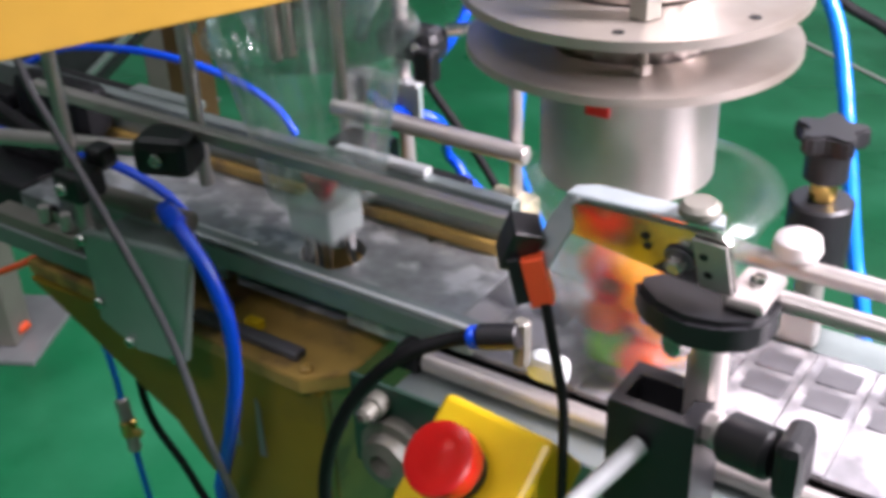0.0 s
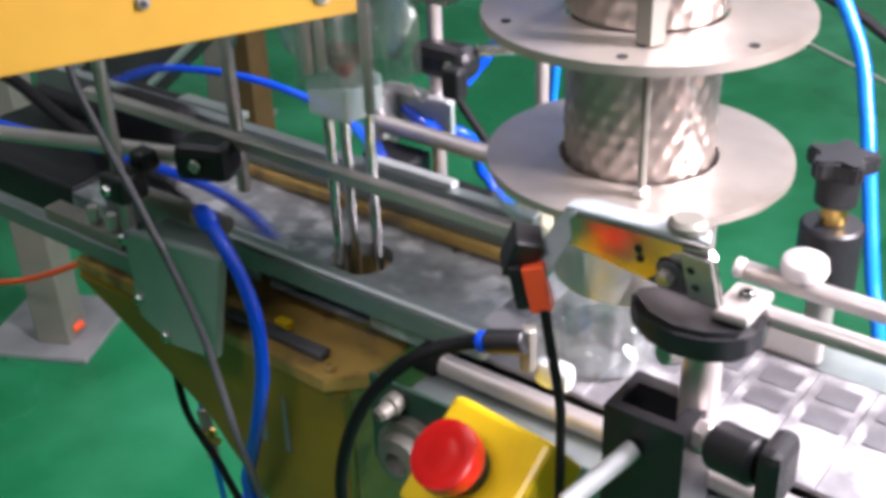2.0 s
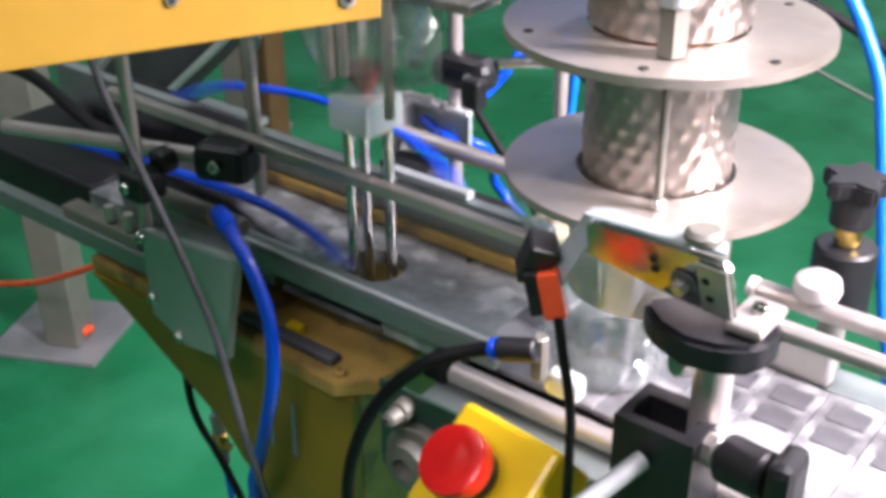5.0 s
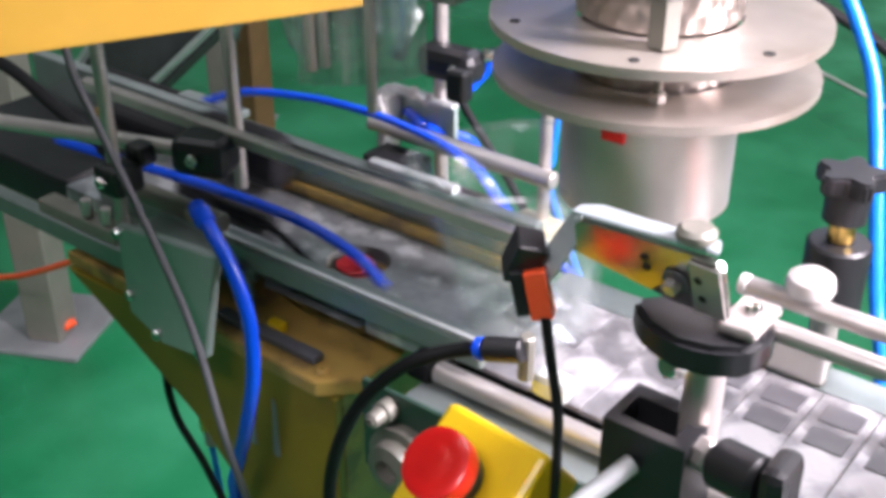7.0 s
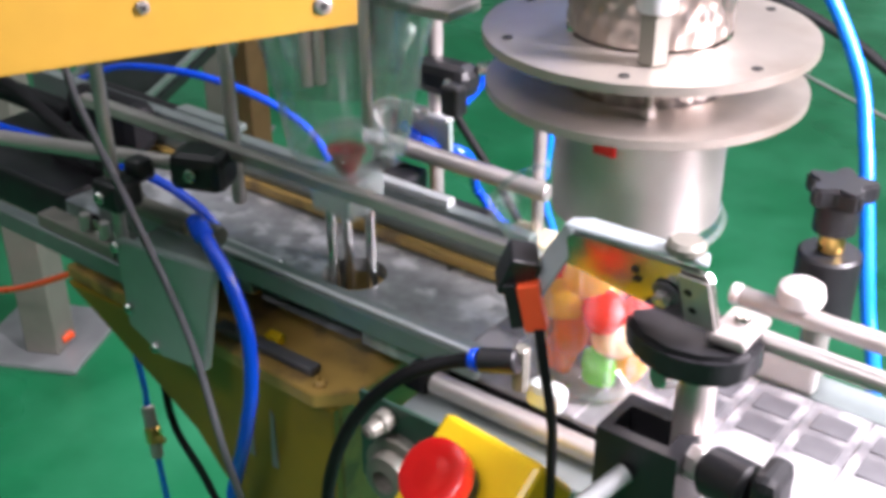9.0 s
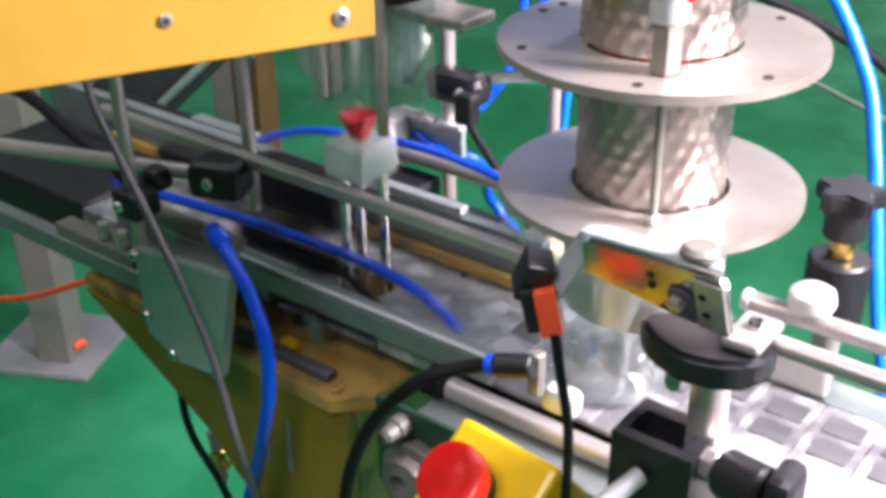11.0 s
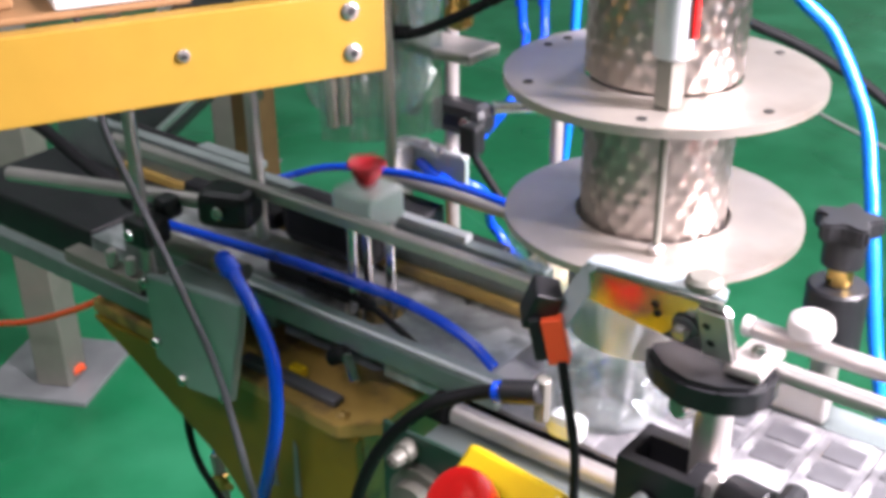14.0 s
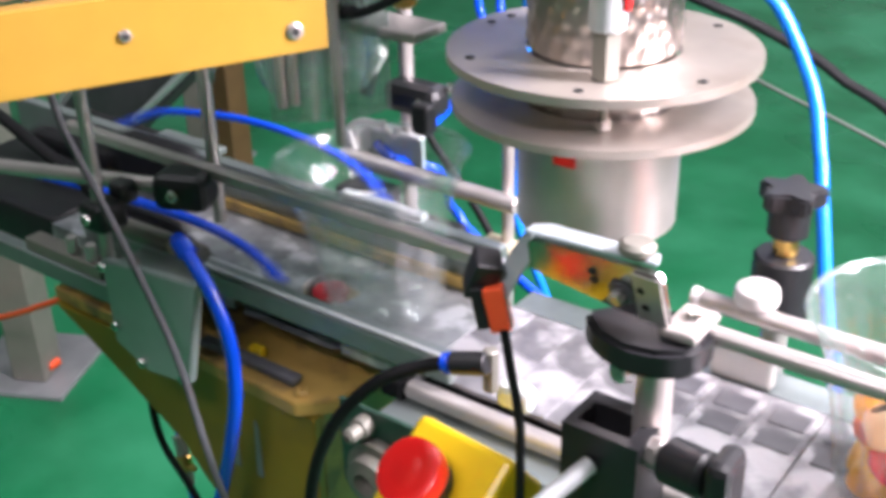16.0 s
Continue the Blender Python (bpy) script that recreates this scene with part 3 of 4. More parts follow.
# ---- conveyor ----
conveyor = thing("slat_conveyor", (0.3, 0.58, 0.86), "slat chain conveyor with grey top plates and steel sides", "conveyor")
part("side_profile", prism([(0.488, 0.80), (0.526, 0.80), (0.526, 0.880), (0.488, 0.880)], 0, -0.40, 1.4), ALU_DULL, conveyor)
part("side_profile", prism([(0.642, 0.80), (0.672, 0.80), (0.672, 0.893), (0.642, 0.893)], 0, -0.39, 1.4), ALU_DULL, conveyor)
part("edge_rail", rod((-0.392, 0.517, 0.8875), (1.4, 0.517, 0.8875), 0.0075), STEEL_SATIN, conveyor, smooth=True)
# near-black bed: the shade between and under the slats, put into colour
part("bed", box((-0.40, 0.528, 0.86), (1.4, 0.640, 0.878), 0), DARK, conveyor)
part("front_panel", box((-0.43, 0.484, 0.812), (-0.318, 0.4875, 0.884), 0.001), DARK_GREEN, conveyor)
part("rail_end", box((-0.412, 0.507, 0.8805), (-0.3925, 0.526, 0.896), 0.003), RUBBER, conveyor)
for x, z, r in ((-0.392, 0.838, 0.025), (-0.405, 0.872, 0.008), (-0.35, 0.86, 0.006)):
    m, d = along((x, 0.487, z), (x, 0.462, z))
    part("bearing", revolve([(r, 0), (r, d * 0.5), (r * 0.75, d * 0.55), (r * 0.7, d * 0.9), (r * 0.35, d), (r * 0.3, d * 0.7)], m, 30), GREY_POST, conveyor, smooth=True)
me_slat = None
for k in range(48):
    x = -0.385 + 0.0375 * k
    bm = box((-0.0186, -0.0545, -0.004), (0.0186, 0.0545, 0.0), 0.0008)
    if me_slat is None:
        ob = part("slat", bm, SLAT, conveyor, local=True)
        me_slat = ob.data
    else:
        bm.free()
        ob = new("slat", me_slat)
        ob.parent = conveyor
    ob.location = Vector((x, 0.584, TOP - 0.001 - 0.0006 * (k % 2))) - conveyor.location
    for y0 in (0.004, 0.030) if k > 3 else ():
        if k == 4 and y0 == 0.004:
            pad = part("pocket", box((-0.012, -0.0095, 0.0), (0.012, 0.0095, 0.0009), 0.0004), POCKET, ob, local=True)
            me_pad = pad.data
        else:
            pad = new("pocket", me_pad)
            pad.parent = ob
        pad.location = (0.001, y0 + 0.004, 0.0)

# ---- guide rods at the outfeed ----
far = thing("guide_rod", (-0.2, 0.66, 0.937), "round steel guide rod beyond the conveyor", "guide rod", "guide rods")
part("rod", rod((-0.245, 0.66, 0.939), (1.2, 0.66, 0.929), 0.0068), STEEL_SATIN, far, smooth=True)
part("end_cap", rod((-0.252, 0.66, 0.939), (-0.2455, 0.66, 0.939), 0.0074), WHITE, far, smooth=True)
part("clamp_head", revolve([(0.0145, 0), (0.0158, 0.004), (0.0145, 0.011), (0.009, 0.0145), (0.003, 0.0155)], Matrix.Translation((-0.208, 0.665, 0.946)), 24), WHITE, far, smooth=True)
near = thing("guide_rod", (-0.2, 0.48, 1.03), "round steel guide rod before the conveyor", "guide rod", "guide rods")
part("rod", rod((-0.170, 0.482, 1.030), (1.2, 0.482, 1.022), 0.0052), STEEL_SATIN, near, smooth=True)

knob_post = thing("star_knob_post", (-0.205, 0.725, 0.6), "black clamp post with a star knob on top", "clamp post")
kx, ky = -0.212, 0.722
part("sleeve", rod((kx, ky, 0.905), (kx, ky, 0.957), 0.0215, 32, 0.002), BLACK, knob_post, smooth=True)
part("post", rod((kx, ky, 0.6), (kx, ky, 0.9045), 0.010), STEEL_SATIN, knob_post, smooth=True)
part("spindle", rod((kx, ky, 0.9575), (kx, ky, 0.972), 0.009), BRASS, knob_post, smooth=True)
part("knob_stem", rod((kx, ky, 0.9725), (kx, ky, 0.995), 0.0145), BLACK, knob_post, smooth=True)
star = []
for k in range(40):
    a = 2 * math.pi * k / 40
    star.append((kx + (0.0205 + 0.0045 * math.cos(5 * a)) * math.cos(a + 0.5), ky + (0.0205 + 0.0045 * math.cos(5 * a)) * math.sin(a + 0.5)))
part("star_knob", prism(star, 2, 0.9955, 1.009, 0.002), BLACK, knob_post)
part("arm", box((kx - 0.016, 0.6425, 0.8935), (kx + 0.029, 0.6545, 0.921), 0.003), WHITE, knob_post)

# ---- sensor bracket on its post ----
bracket = thing("sensor_bracket", (-0.2, 0.45, 1.04), "bent polished steel bracket holding the sensor", "bracket")
YB = 0.452
LEANED = Matrix.Translation((-0.212, YB, 1.058)) @ Matrix.Rotation(radians(-2.5), 4, "Z") @ Matrix.Rotation(radians(22), 4, "X") @ Matrix.Translation((0.212, -YB, -1.058))


def leaned(bm):
    bmesh.ops.transform(bm, verts=bm.verts, matrix=LEANED)
    return bm


part("plate", leaned(prism([(-0.262, 1.050), (-0.2615, 1.064), (-0.259, 1.070), (-0.255, 1.0740), (-0.247, 1.0766), (-0.182, 1.0800), (-0.178, 1.0790), (-0.176, 1.076), (-0.176, 1.043), (-0.179, 1.040), (-0.205, 1.040)], 1, YB, YB + 0.003, 0.0006)), BRACKET, bracket)
part("end_plate", leaned(box((-0.1925, YB - 0.0022, 1.0425), (-0.1765, YB - 0.0006, 1.0765), 0.0005)), STEEL_SATIN, bracket, "satin steel end plate")
part("top_flange", prism([(-0.253, YB - 0.011), (-0.253, YB - 0.002), (-0.244, YB + 0.004), (-0.184, YB + 0.005), (-0.180, YB - 0.006)], 2, 1.0795, 1.0815, 0.0006), BAND, bracket)
ab = bmesh.new()
outer_edge = [(-0.2500, 0.4515, 1.0812), (-0.2560, 0.4490, 1.0775), (-0.2633, 0.4460, 1.0648), (-0.2665, 0.4420, 1.0562), (-0.2711, 0.4350, 1.0432)]
inner_edge = [(-0.2460, 0.4390, 1.0812), (-0.2500, 0.4400, 1.0775), (-0.2507, 0.4440, 1.0639), (-0.2538, 0.4400, 1.0559), (-0.2595, 0.4330, 1.0416)]
strip = [[ab.verts.new(Vector(p) + Vector((0, 0, dz))) for p in line] for line in (outer_edge, inner_edge) for dz in (0, -0.002)]
for k in range(4):
    for p, q in ((0, 1), (1, 3), (3, 2), (2, 0)):
        ab.faces.new((strip[p][k], strip[p][k + 1], strip[q][k + 1], strip[q][k]))
for k in (0, 4):
    ab.faces.new([strip[p][k] for p in (0, 1, 3, 2)])
part("bent_arm", ab, BAND, bracket, smooth=True)
for x, z in ((-0.217, 1.066), (-0.217, 1.059), (-0.188, 1.066), (-0.187, 1.054)):
    y = YB - (0.0004 if x < -0.2 else 0.0023)
    m, d = along((x, y, z), (x, y - 0.0005, z))
    part("hole", leaned(revolve([(0.0021, 0), (0.0021, d)], m, 12)), DARK, bracket)
part("washer", leaned(rod((-0.201, YB - 0.0005, 1.058), (-0.201, YB - 0.002, 1.058), 0.0072, 20)), GREY, bracket, smooth=True)
part("bolt", leaned(rod((-0.201, YB - 0.0022, 1.058), (-0.201, YB - 0.008, 1.058), 0.0045, 6)), BOLT, bracket)
part("wing_nut", rod((-0.193, YB - 0.003, 1.082), (-0.193, YB - 0.003, 1.0895), 0.0095, 10, 0.003), GREY_POST, bracket, smooth=True)
sensor = thing("photo_sensor", (-0.265, 0.43, 1.03), "black photoelectric sensor with orange-red face and cable", "sensor")
ST = Matrix.Translation((-0.2745, 0.4355, 1.052)) @ Matrix.Rotation(radians(22), 4, "Y") @ Matrix.Rotation(radians(42), 4, "Z")
part("body", box((-0.007, -0.007, -0.013), (0.008, 0.010, 0.011), 0.0012), BLACK, sensor, local=True).matrix_local = Matrix.Translation(-sensor.location) @ ST
FT = Matrix.Translation((-0.2615, 0.4300, 1.0370)) @ Matrix.Rotation(radians(-15), 4, "Y") @ Matrix.Rotation(radians(25), 4, "Z")
LED = bpy.data.materials.new("red_indicator_light")
LED.use_nodes = True
LED.node_tree.nodes["Principled BSDF"].inputs["Base Color"].default_value = (0.8, 0.02, 0.01, 1)
LED.node_tree.nodes["Principled BSDF"].inputs["Emission Color"].default_value = (1.0, 0.03, 0.01, 1)
LED.node_tree.nodes["Principled BSDF"].inputs["Emission Strength"].default_value = 4
part("indicator", rod((0.000, -0.0069, -0.009), (0.000, -0.0076, -0.009), 0.0012, 10), LED, sensor, "small red indicator light", local=True).matrix_local = Matrix.Translation(-sensor.location) @ ST
part("lower_body", box((-0.0125, -0.001, -0.010), (-0.0058, 0.009, 0.0135), 0.001), BLACK, sensor, local=True).matrix_local = Matrix.Translation(-sensor.location) @ FT
part("face", box((-0.0055, -0.002, -0.0125), (0.0055, 0.008, 0.0125), 0.0008), RED_ORANGE, sensor, local=True).matrix_local = Matrix.Translation(-sensor.location) @ FT
part("cable", hose([(-0.257, 0.430, 1.027), (-0.253, 0.430, 1.005), (-0.248, 0.432, 0.97), (-0.249, 0.435, 0.93), (-0.252, 0.44, 0.88), (-0.255, 0.45, 0.80), (-0.26, 0.455, 0.7)], 0.0027), RUBBER, sensor, smooth=True)

arm = thing("clamp_arm", (-0.19, 0.46, 1.02), "black rounded clamp arm with steel block", "clamp")
part("jaw", prism([(-0.226, 0.463), (-0.2235, 0.4555), (-0.2105, 0.4445), (-0.194, 0.4395), (-0.177, 0.4425), (-0.164, 0.451), (-0.1585, 0.463), (-0.160, 0.478), (-0.167, 0.487), (-0.205, 0.487)], 2, 1.0175, 1.0345, 0.003), BLACK, arm, smooth=True)
part("block", box((-0.182, 0.456, 1.035), (-0.162, 0.488, 1.041), 0.0025), STEEL_SATIN, arm)
screw((-0.1715, 0.474, 1.041), (0, 0, 1), 0.004, arm)
part("post", rod((-0.196, 0.487, 0.93), (-0.196, 0.487, 1.017), 0.0105), STEEL_SATIN, arm, smooth=True)
part("thumb_screw", rod((-0.203, 0.470, 1.000), (-0.207, 0.462, 1.002), 0.007), STEEL, arm, smooth=True)
# white bar standing in for the conveyor's glare seen through the jar
part("white_glare", box((-0.243, 0.505, 0.975), (-0.212, 0.512, 0.985), 0.003), WHITE, arm)

holder = thing("square_holder", (-0.21, 0.47, 0.9), "black hollow square clamp holder", "clamp")
hb = bmesh.new()
loops = [[hb.verts.new((x, y, z)) for x, y in ((a, c), (b, c), (b, d), (a, d))] for a, b, c, d in ((-0.235, -0.188, 0.455, 0.492), (-0.229, -0.197, 0.462, 0.482)) for z in (0.88, 0.962)]
for p, q in ((0, 1), (1, 3), (3, 2), (2, 0)):
    for k in range(4):
        hb.faces.new((loops[p][k], loops[p][(k + 1) % 4], loops[q][(k + 1) % 4], loops[q][k]))
part("body", hb, BLACK, holder)
# near-black plug painting the shade inside the hollow
part("filling", box((-0.2285, 0.4625, 0.88), (-0.1975, 0.4815, 0.945), 0), DARK, holder)
part("lever", rod((-0.215, 0.4545, 0.942), (-0.232, 0.412, 0.925), 0.0055), ALU, holder, smooth=True)
part("spindle", rod((-0.1875, 0.472, 0.952), (-0.1775, 0.468, 0.954), 0.0095, 8), STEEL_SATIN, holder, smooth=True)
part("hand_knob", rod((-0.177, 0.468, 0.954), (-0.149, 0.462, 0.957), 0.0135, 24, 0.003), BLACK, holder, smooth=True)
part("knob_wing", box((-0.1485, 0.448, 0.941), (-0.134, 0.476, 0.976), 0.006), BLACK, holder)

# ---- hose joint before the filler ----
joint = thing("hose_joint", (-0.31, 0.47, 0.96), "black push-in joint with blue ring and brass elbow", "hose joint")
part("hose", hose([(-0.305, 0.470, 0.966), (-0.335, 0.463, 0.957), (-0.365, 0.45, 0.940), (-0.395, 0.44, 0.90), (-0.415, 0.435, 0.84), (-0.42, 0.44, 0.76), (-0.42, 0.45, 0.6)], 0.0044), RUBBER, joint, smooth=True)
part("ring", rod((-0.324, 0.4655, 0.961), (-0.319, 0.4665, 0.9625), 0.0068), BLUE, joint, smooth=True)
part("body", rod((-0.3185, 0.467, 0.9628), (-0.296, 0.472, 0.968), 0.0074), BLACK, joint, smooth=True)
part("elbow", rod((-0.298, 0.478, 0.945), (-0.298, 0.478, 0.974), 0.005, 8), GREY_POST, joint)
part("foot", box((-0.303, 0.488, 0.925), (-0.278, 0.502, 0.943), 0.006), PALE, joint)

# ---- emergency stop ----
stop = thing("emergency_stop", (-0.29, 0.43, 0.9), "red mushroom emergency stop on a yellow box", "emergency stop")
EN = Vector((-0.12, -0.62, 0.775)).normalized()
m_face = Matrix.Translation((-0.303, 0.421, 0.908)) @ EN.to_track_quat("Z", "Y").to_matrix().to_4x4() @ Matrix.Rotation(radians(4), 4, "Z")
loc = Matrix.Translation(-stop.location) @ m_face
part("housing", box((-0.033, -0.033, -0.045), (0.042, 0.036, 0.0), 0.004), ESTOP_YELLOW, stop, local=True).matrix_local = loc
part("collar", revolve([(0.0165, 0.0003), (0.0165, 0.008), (0.014, 0.012)], None, 28), BLACK, stop, local=True, smooth=True).matrix_local = loc
part("mushroom", revolve([(0.014, 0.0122), (0.0205, 0.014), (0.0213, 0.019), (0.0205, 0.026), (0.016, 0.0275), (0.013, 0.0268), (0.009, 0.0275), (0.004, 0.0278)], None, 36), RED, stop, local=True, smooth=True).matrix_local = loc

# ---- behind the channel ----
rear = thing("rear_clamp_post", (-0.55, 0.72, 0.86), "steel post with black clamps and a cross rod", "clamp post")
part("post", rod((-0.554, 0.728, 0.86), (-0.554, 0.728, 1.2), 0.0062), STEEL_SATIN, rear, smooth=True)
part("clamp", box((-0.565, 0.706, 0.995), (-0.510, 0.735, 1.023), 0.009), BLACK, rear)
screw((-0.524, 0.706, 1.010), (0.3, -1, 0.2), 0.0045, rear)
part("cross_rod", rod((-0.512, 0.728, 1.019), (-0.440, 0.783, 1.021), 0.0055), STEEL, rear, smooth=True)
part("clamp", rod((-0.468, 0.775, 1.024), (-0.440, 0.778, 1.002), 0.012), BLACK, rear, smooth=True)
screw((-0.444, 0.768, 1.007), (0.4, -1, 0.3), 0.005, rear)
part("cable", hose([(-0.53, 0.712, 0.998), (-0.518, 0.715, 0.975), (-0.50, 0.72, 0.948), (-0.48, 0.73, 0.91), (-0.45, 0.74, 0.85)], 0.0035), RUBBER, rear, smooth=True)
rear_rod = thing("rear_rod", (-0.5, 0.69, 0.945), "thick dull steel rod on a slim post", "rod")
part("rod", rod((-0.60, 0.693, 0.952), (-0.423, 0.70, 0.946), 0.0075), STEEL_SATIN, rear_rod, smooth=True)
part("post", rod((-0.440, 0.712, 0.80), (-0.440, 0.712, 1.06), 0.005), STEEL_SATIN, rear_rod, smooth=True)
part("foot", box((-0.462, 0.690, 0.885), (-0.422, 0.72, 0.905), 0.003), CREAM, rear_rod)
terminal = thing("terminal_block", (-0.57, 0.72, 0.9), "grey metal terminal bracket with white connectors", "terminal block")
part("plate", box((-0.605, 0.722, 0.935), (-0.535, 0.727, 0.970), 0.001), GREENPLATE, terminal)
part("top_edge", box((-0.606, 0.715, 0.9705), (-0.533, 0.73, 0.974), 0.001), ALU, terminal)
part("connector", box((-0.606, 0.700, 0.950), (-0.590, 0.7215, 0.972), 0.002), WHITE, terminal)
part("white_hose", hose([(-0.598, 0.700, 0.972), (-0.588, 0.695, 0.955), (-0.590, 0.692, 0.930), (-0.598, 0.690, 0.905)], 0.003), WHITE, terminal, smooth=True)
part("connector", box((-0.600, 0.698, 0.920), (-0.592, 0.7215, 0.949), 0.002), WHITE, terminal)
part("white_hose", hose([(-0.606, 0.703, 0.950), (-0.603, 0.703, 0.970), (-0.590, 0.706, 0.981), (-0.572, 0.712, 0.978), (-0.560, 0.718, 0.968)], 0.0024), WHITE, terminal, smooth=True)
part("plug", rod((-0.572, 0.712, 0.9745), (-0.566, 0.709, 0.984), 0.0035, 10), WHITE, terminal, smooth=True)
part("plug", rod((-0.556, 0.714, 0.9745), (-0.552, 0.711, 0.981), 0.003, 10), WHITE, terminal, smooth=True)
part("jack", rod((-0.585, 0.7215, 0.956), (-0.562, 0.716, 0.948), 0.005), BLUE, terminal, smooth=True)
part("block", box((-0.59, 0.668, 0.905), (-0.54, 0.70, 0.935), 0.003), BLACK, terminal)

# ---- the left end of the machine ----
drive = thing("drive_unit", (-0.85, 0.66, 0.86), "black drive unit with hoses at the channel end", "motor")
part("housing", box((-1.02, 0.672, 0.861), (-0.86, 0.74, 0.897), 0.012), RUBBER, drive)
# added black block in place of the shaded left end of the channel plate
part("shade_block", box((-1.0, 0.53, 0.861), (-0.805, 0.636, 0.899), 0.003), BLACK, drive)
part("pale_rail", box((-0.80, 0.654, 0.934), (-0.72, 0.668, 0.9405), 0.001), ALU_DULL, drive)
line_thing("cable", [(-1.0, 0.56, 0.965), (-0.9, 0.55, 0.975), (-0.82, 0.545, 0.955), (-0.76, 0.55, 0.93)], 0.006, RUBBER, "thick black cable at the channel end", "cable")
end = thing("end_bracket", (-0.75, 0.51, 0.88), "worn metal bracket with bolts", "bracket")
part("angle", box((-0.80, 0.497, 0.8845), (-0.70, 0.514, 0.896), 0.001), GREY_POST, end)
for x in (-0.74, -0.715):
    part("bolt", rod((x, 0.503, 0.8965), (x, 0.503, 0.912), 0.005, 6), STEEL_SATIN, end)
hanger = thing("hanging_hose", (-0.75, 0.545, 0.66), "thin blue air hose with brass coupling under the machine", "hose")
part("tube", hose([(-0.825, 0.58, 0.83), (-0.806, 0.57, 0.773), (-0.770, 0.554, 0.705), (-0.761, 0.548, 0.684)], 0.003), BLUE_LIGHT, hanger, smooth=True)
part("nut", rod((-0.761, 0.548, 0.684), (-0.754, 0.545, 0.665), 0.0065, 8), STEEL_SATIN, hanger)
part("valve", rod((-0.754, 0.545, 0.6645), (-0.750, 0.543, 0.650), 0.008, 12), BRASS, hanger, smooth=True)
part("lever", rod((-0.752, 0.540, 0.658), (-0.738, 0.546, 0.654), 0.0035, 8), BRASS, hanger, smooth=True)
part("nut", rod((-0.750, 0.543, 0.6495), (-0.746, 0.541, 0.635), 0.006, 8), STEEL_SATIN, hanger)
part("tube", hose([(-0.745, 0.540, 0.635), (-0.735, 0.536, 0.59), (-0.715, 0.53, 0.44), (-0.675, 0.52, 0.2), (-0.635, 0.52, 0.03)], 0.003), BLUE_LIGHT, hanger, smooth=True)
line_thing("cable", [(-0.715, 0.545, 0.80), (-0.697, 0.525, 0.753), (-0.686, 0.522, 0.708), (-0.648, 0.52, 0.665), (-0.60, 0.515, 0.58), (-0.56, 0.51, 0.35), (-0.54, 0.5, 0.02)], 0.0036, RUBBER, "black cable hanging under the machine", "cable")

# ---- the neighbouring frame on the floor ----
leg = thing("machine_stand", (-1.871, 1.109, 0), "square grey steel stand on a bolted foot plate", "stand", "machine stands")
part("foot_plate", box((-2.02, 1.029, 0.0), (-1.78, 1.262, 0.012), 0.002), FOOT, leg, "pale steel foot plate")
part("post", box((-1.908, 1.072, 0.0125), (-1.834, 1.146, 1.0), 0.004), GREY_POST, leg)
part("hose_end", rod((-1.838, 1.096, 0.035), (-1.829, 1.123, 0.035), 0.009), ORANGE, leg, smooth=True)
part("hose_end", rod((-1.857, 1.095, 0.025), (-1.844, 1.102, 0.03), 0.008), BLUE, leg, smooth=True)
leg.rotation_euler.z = radians(26)
copy_thing(leg, pose(-2.35, 2.05, 0, 0, 0, 26))
upright = thing("support_post", (-1.929, 1.75, 0), "brown painted steel upright of the far frame", "post")
part("upright", box((-1.974, 1.73, 0.011), (-1.884, 1.79, 1.1), 0.004), BROWN, upright)
part("foot", box((-1.999, 1.70, 0), (-1.859, 1.82, 0.0105), 0.002), FOOT, upright)
line_thing("air_hose", [(-2.165, 1.0, 0.097), (-2.021, 1.0, 0.141), (-1.887, 1.0, 0.188), (-1.761, 1.0, 0.238), (-1.621, 1.0, 0.31), (-1.532, 1.0, 0.362), (-1.423, 1.0, 0.437)], 0.0062, ORANGE, "orange air hose crossing the leg", "hose")
incline = thing("incline_conveyor", (-2.5, 1.55, 0), "dark grey inclined belt conveyor with pale steel edges", "conveyor")
part("belt", prism([(-2.72, 0.0), (-2.46, 0.0), (-1.62, 0.69), (-1.82, 0.79)], 1, 1.556, 1.60), BELT, incline)
for foot, head_end in (((-2.50, 1.55, 0.003), (-1.60, 1.55, 0.718)), ((-2.696, 1.55, 0.003), (-1.85, 1.55, 0.768))):
    m, d = along(foot, head_end)
    rail = box((-0.018, -0.006, 0), (0.018, 0.006, d), 0.003)
    bmesh.ops.transform(rail, verts=rail.verts, matrix=m)
    part("edge_rail", rail, ALU, incline)
line_thing("cable", [(-0.9, 1.0, 3.4), (-0.85, 1.05, 2.0), (-0.72, 1.12, 1.12), (-0.60, 1.18, 1.02), (-0.499, 1.22, 0.974), (-0.465, 1.237, 0.959), (-0.416, 1.258, 0.933), (-0.362, 1.278, 0.898), (-0.25, 1.3, 0.8), (-0.1, 1.35, 0.4), (0.0, 1.4, 0.006)], 0.0065, RUBBER, "black cable hanging behind the machine", "cable")
line_thing("cable", [(-1.9, 4.0, 0.005), (-1.6, 3.81, 0.005), (-1.26, 3.589, 0.005), (-0.934, 3.388, 0.005), (-0.5, 3.1, 0.005)], 0.005, WHITE, "pale cable lying on the floor", "cable")
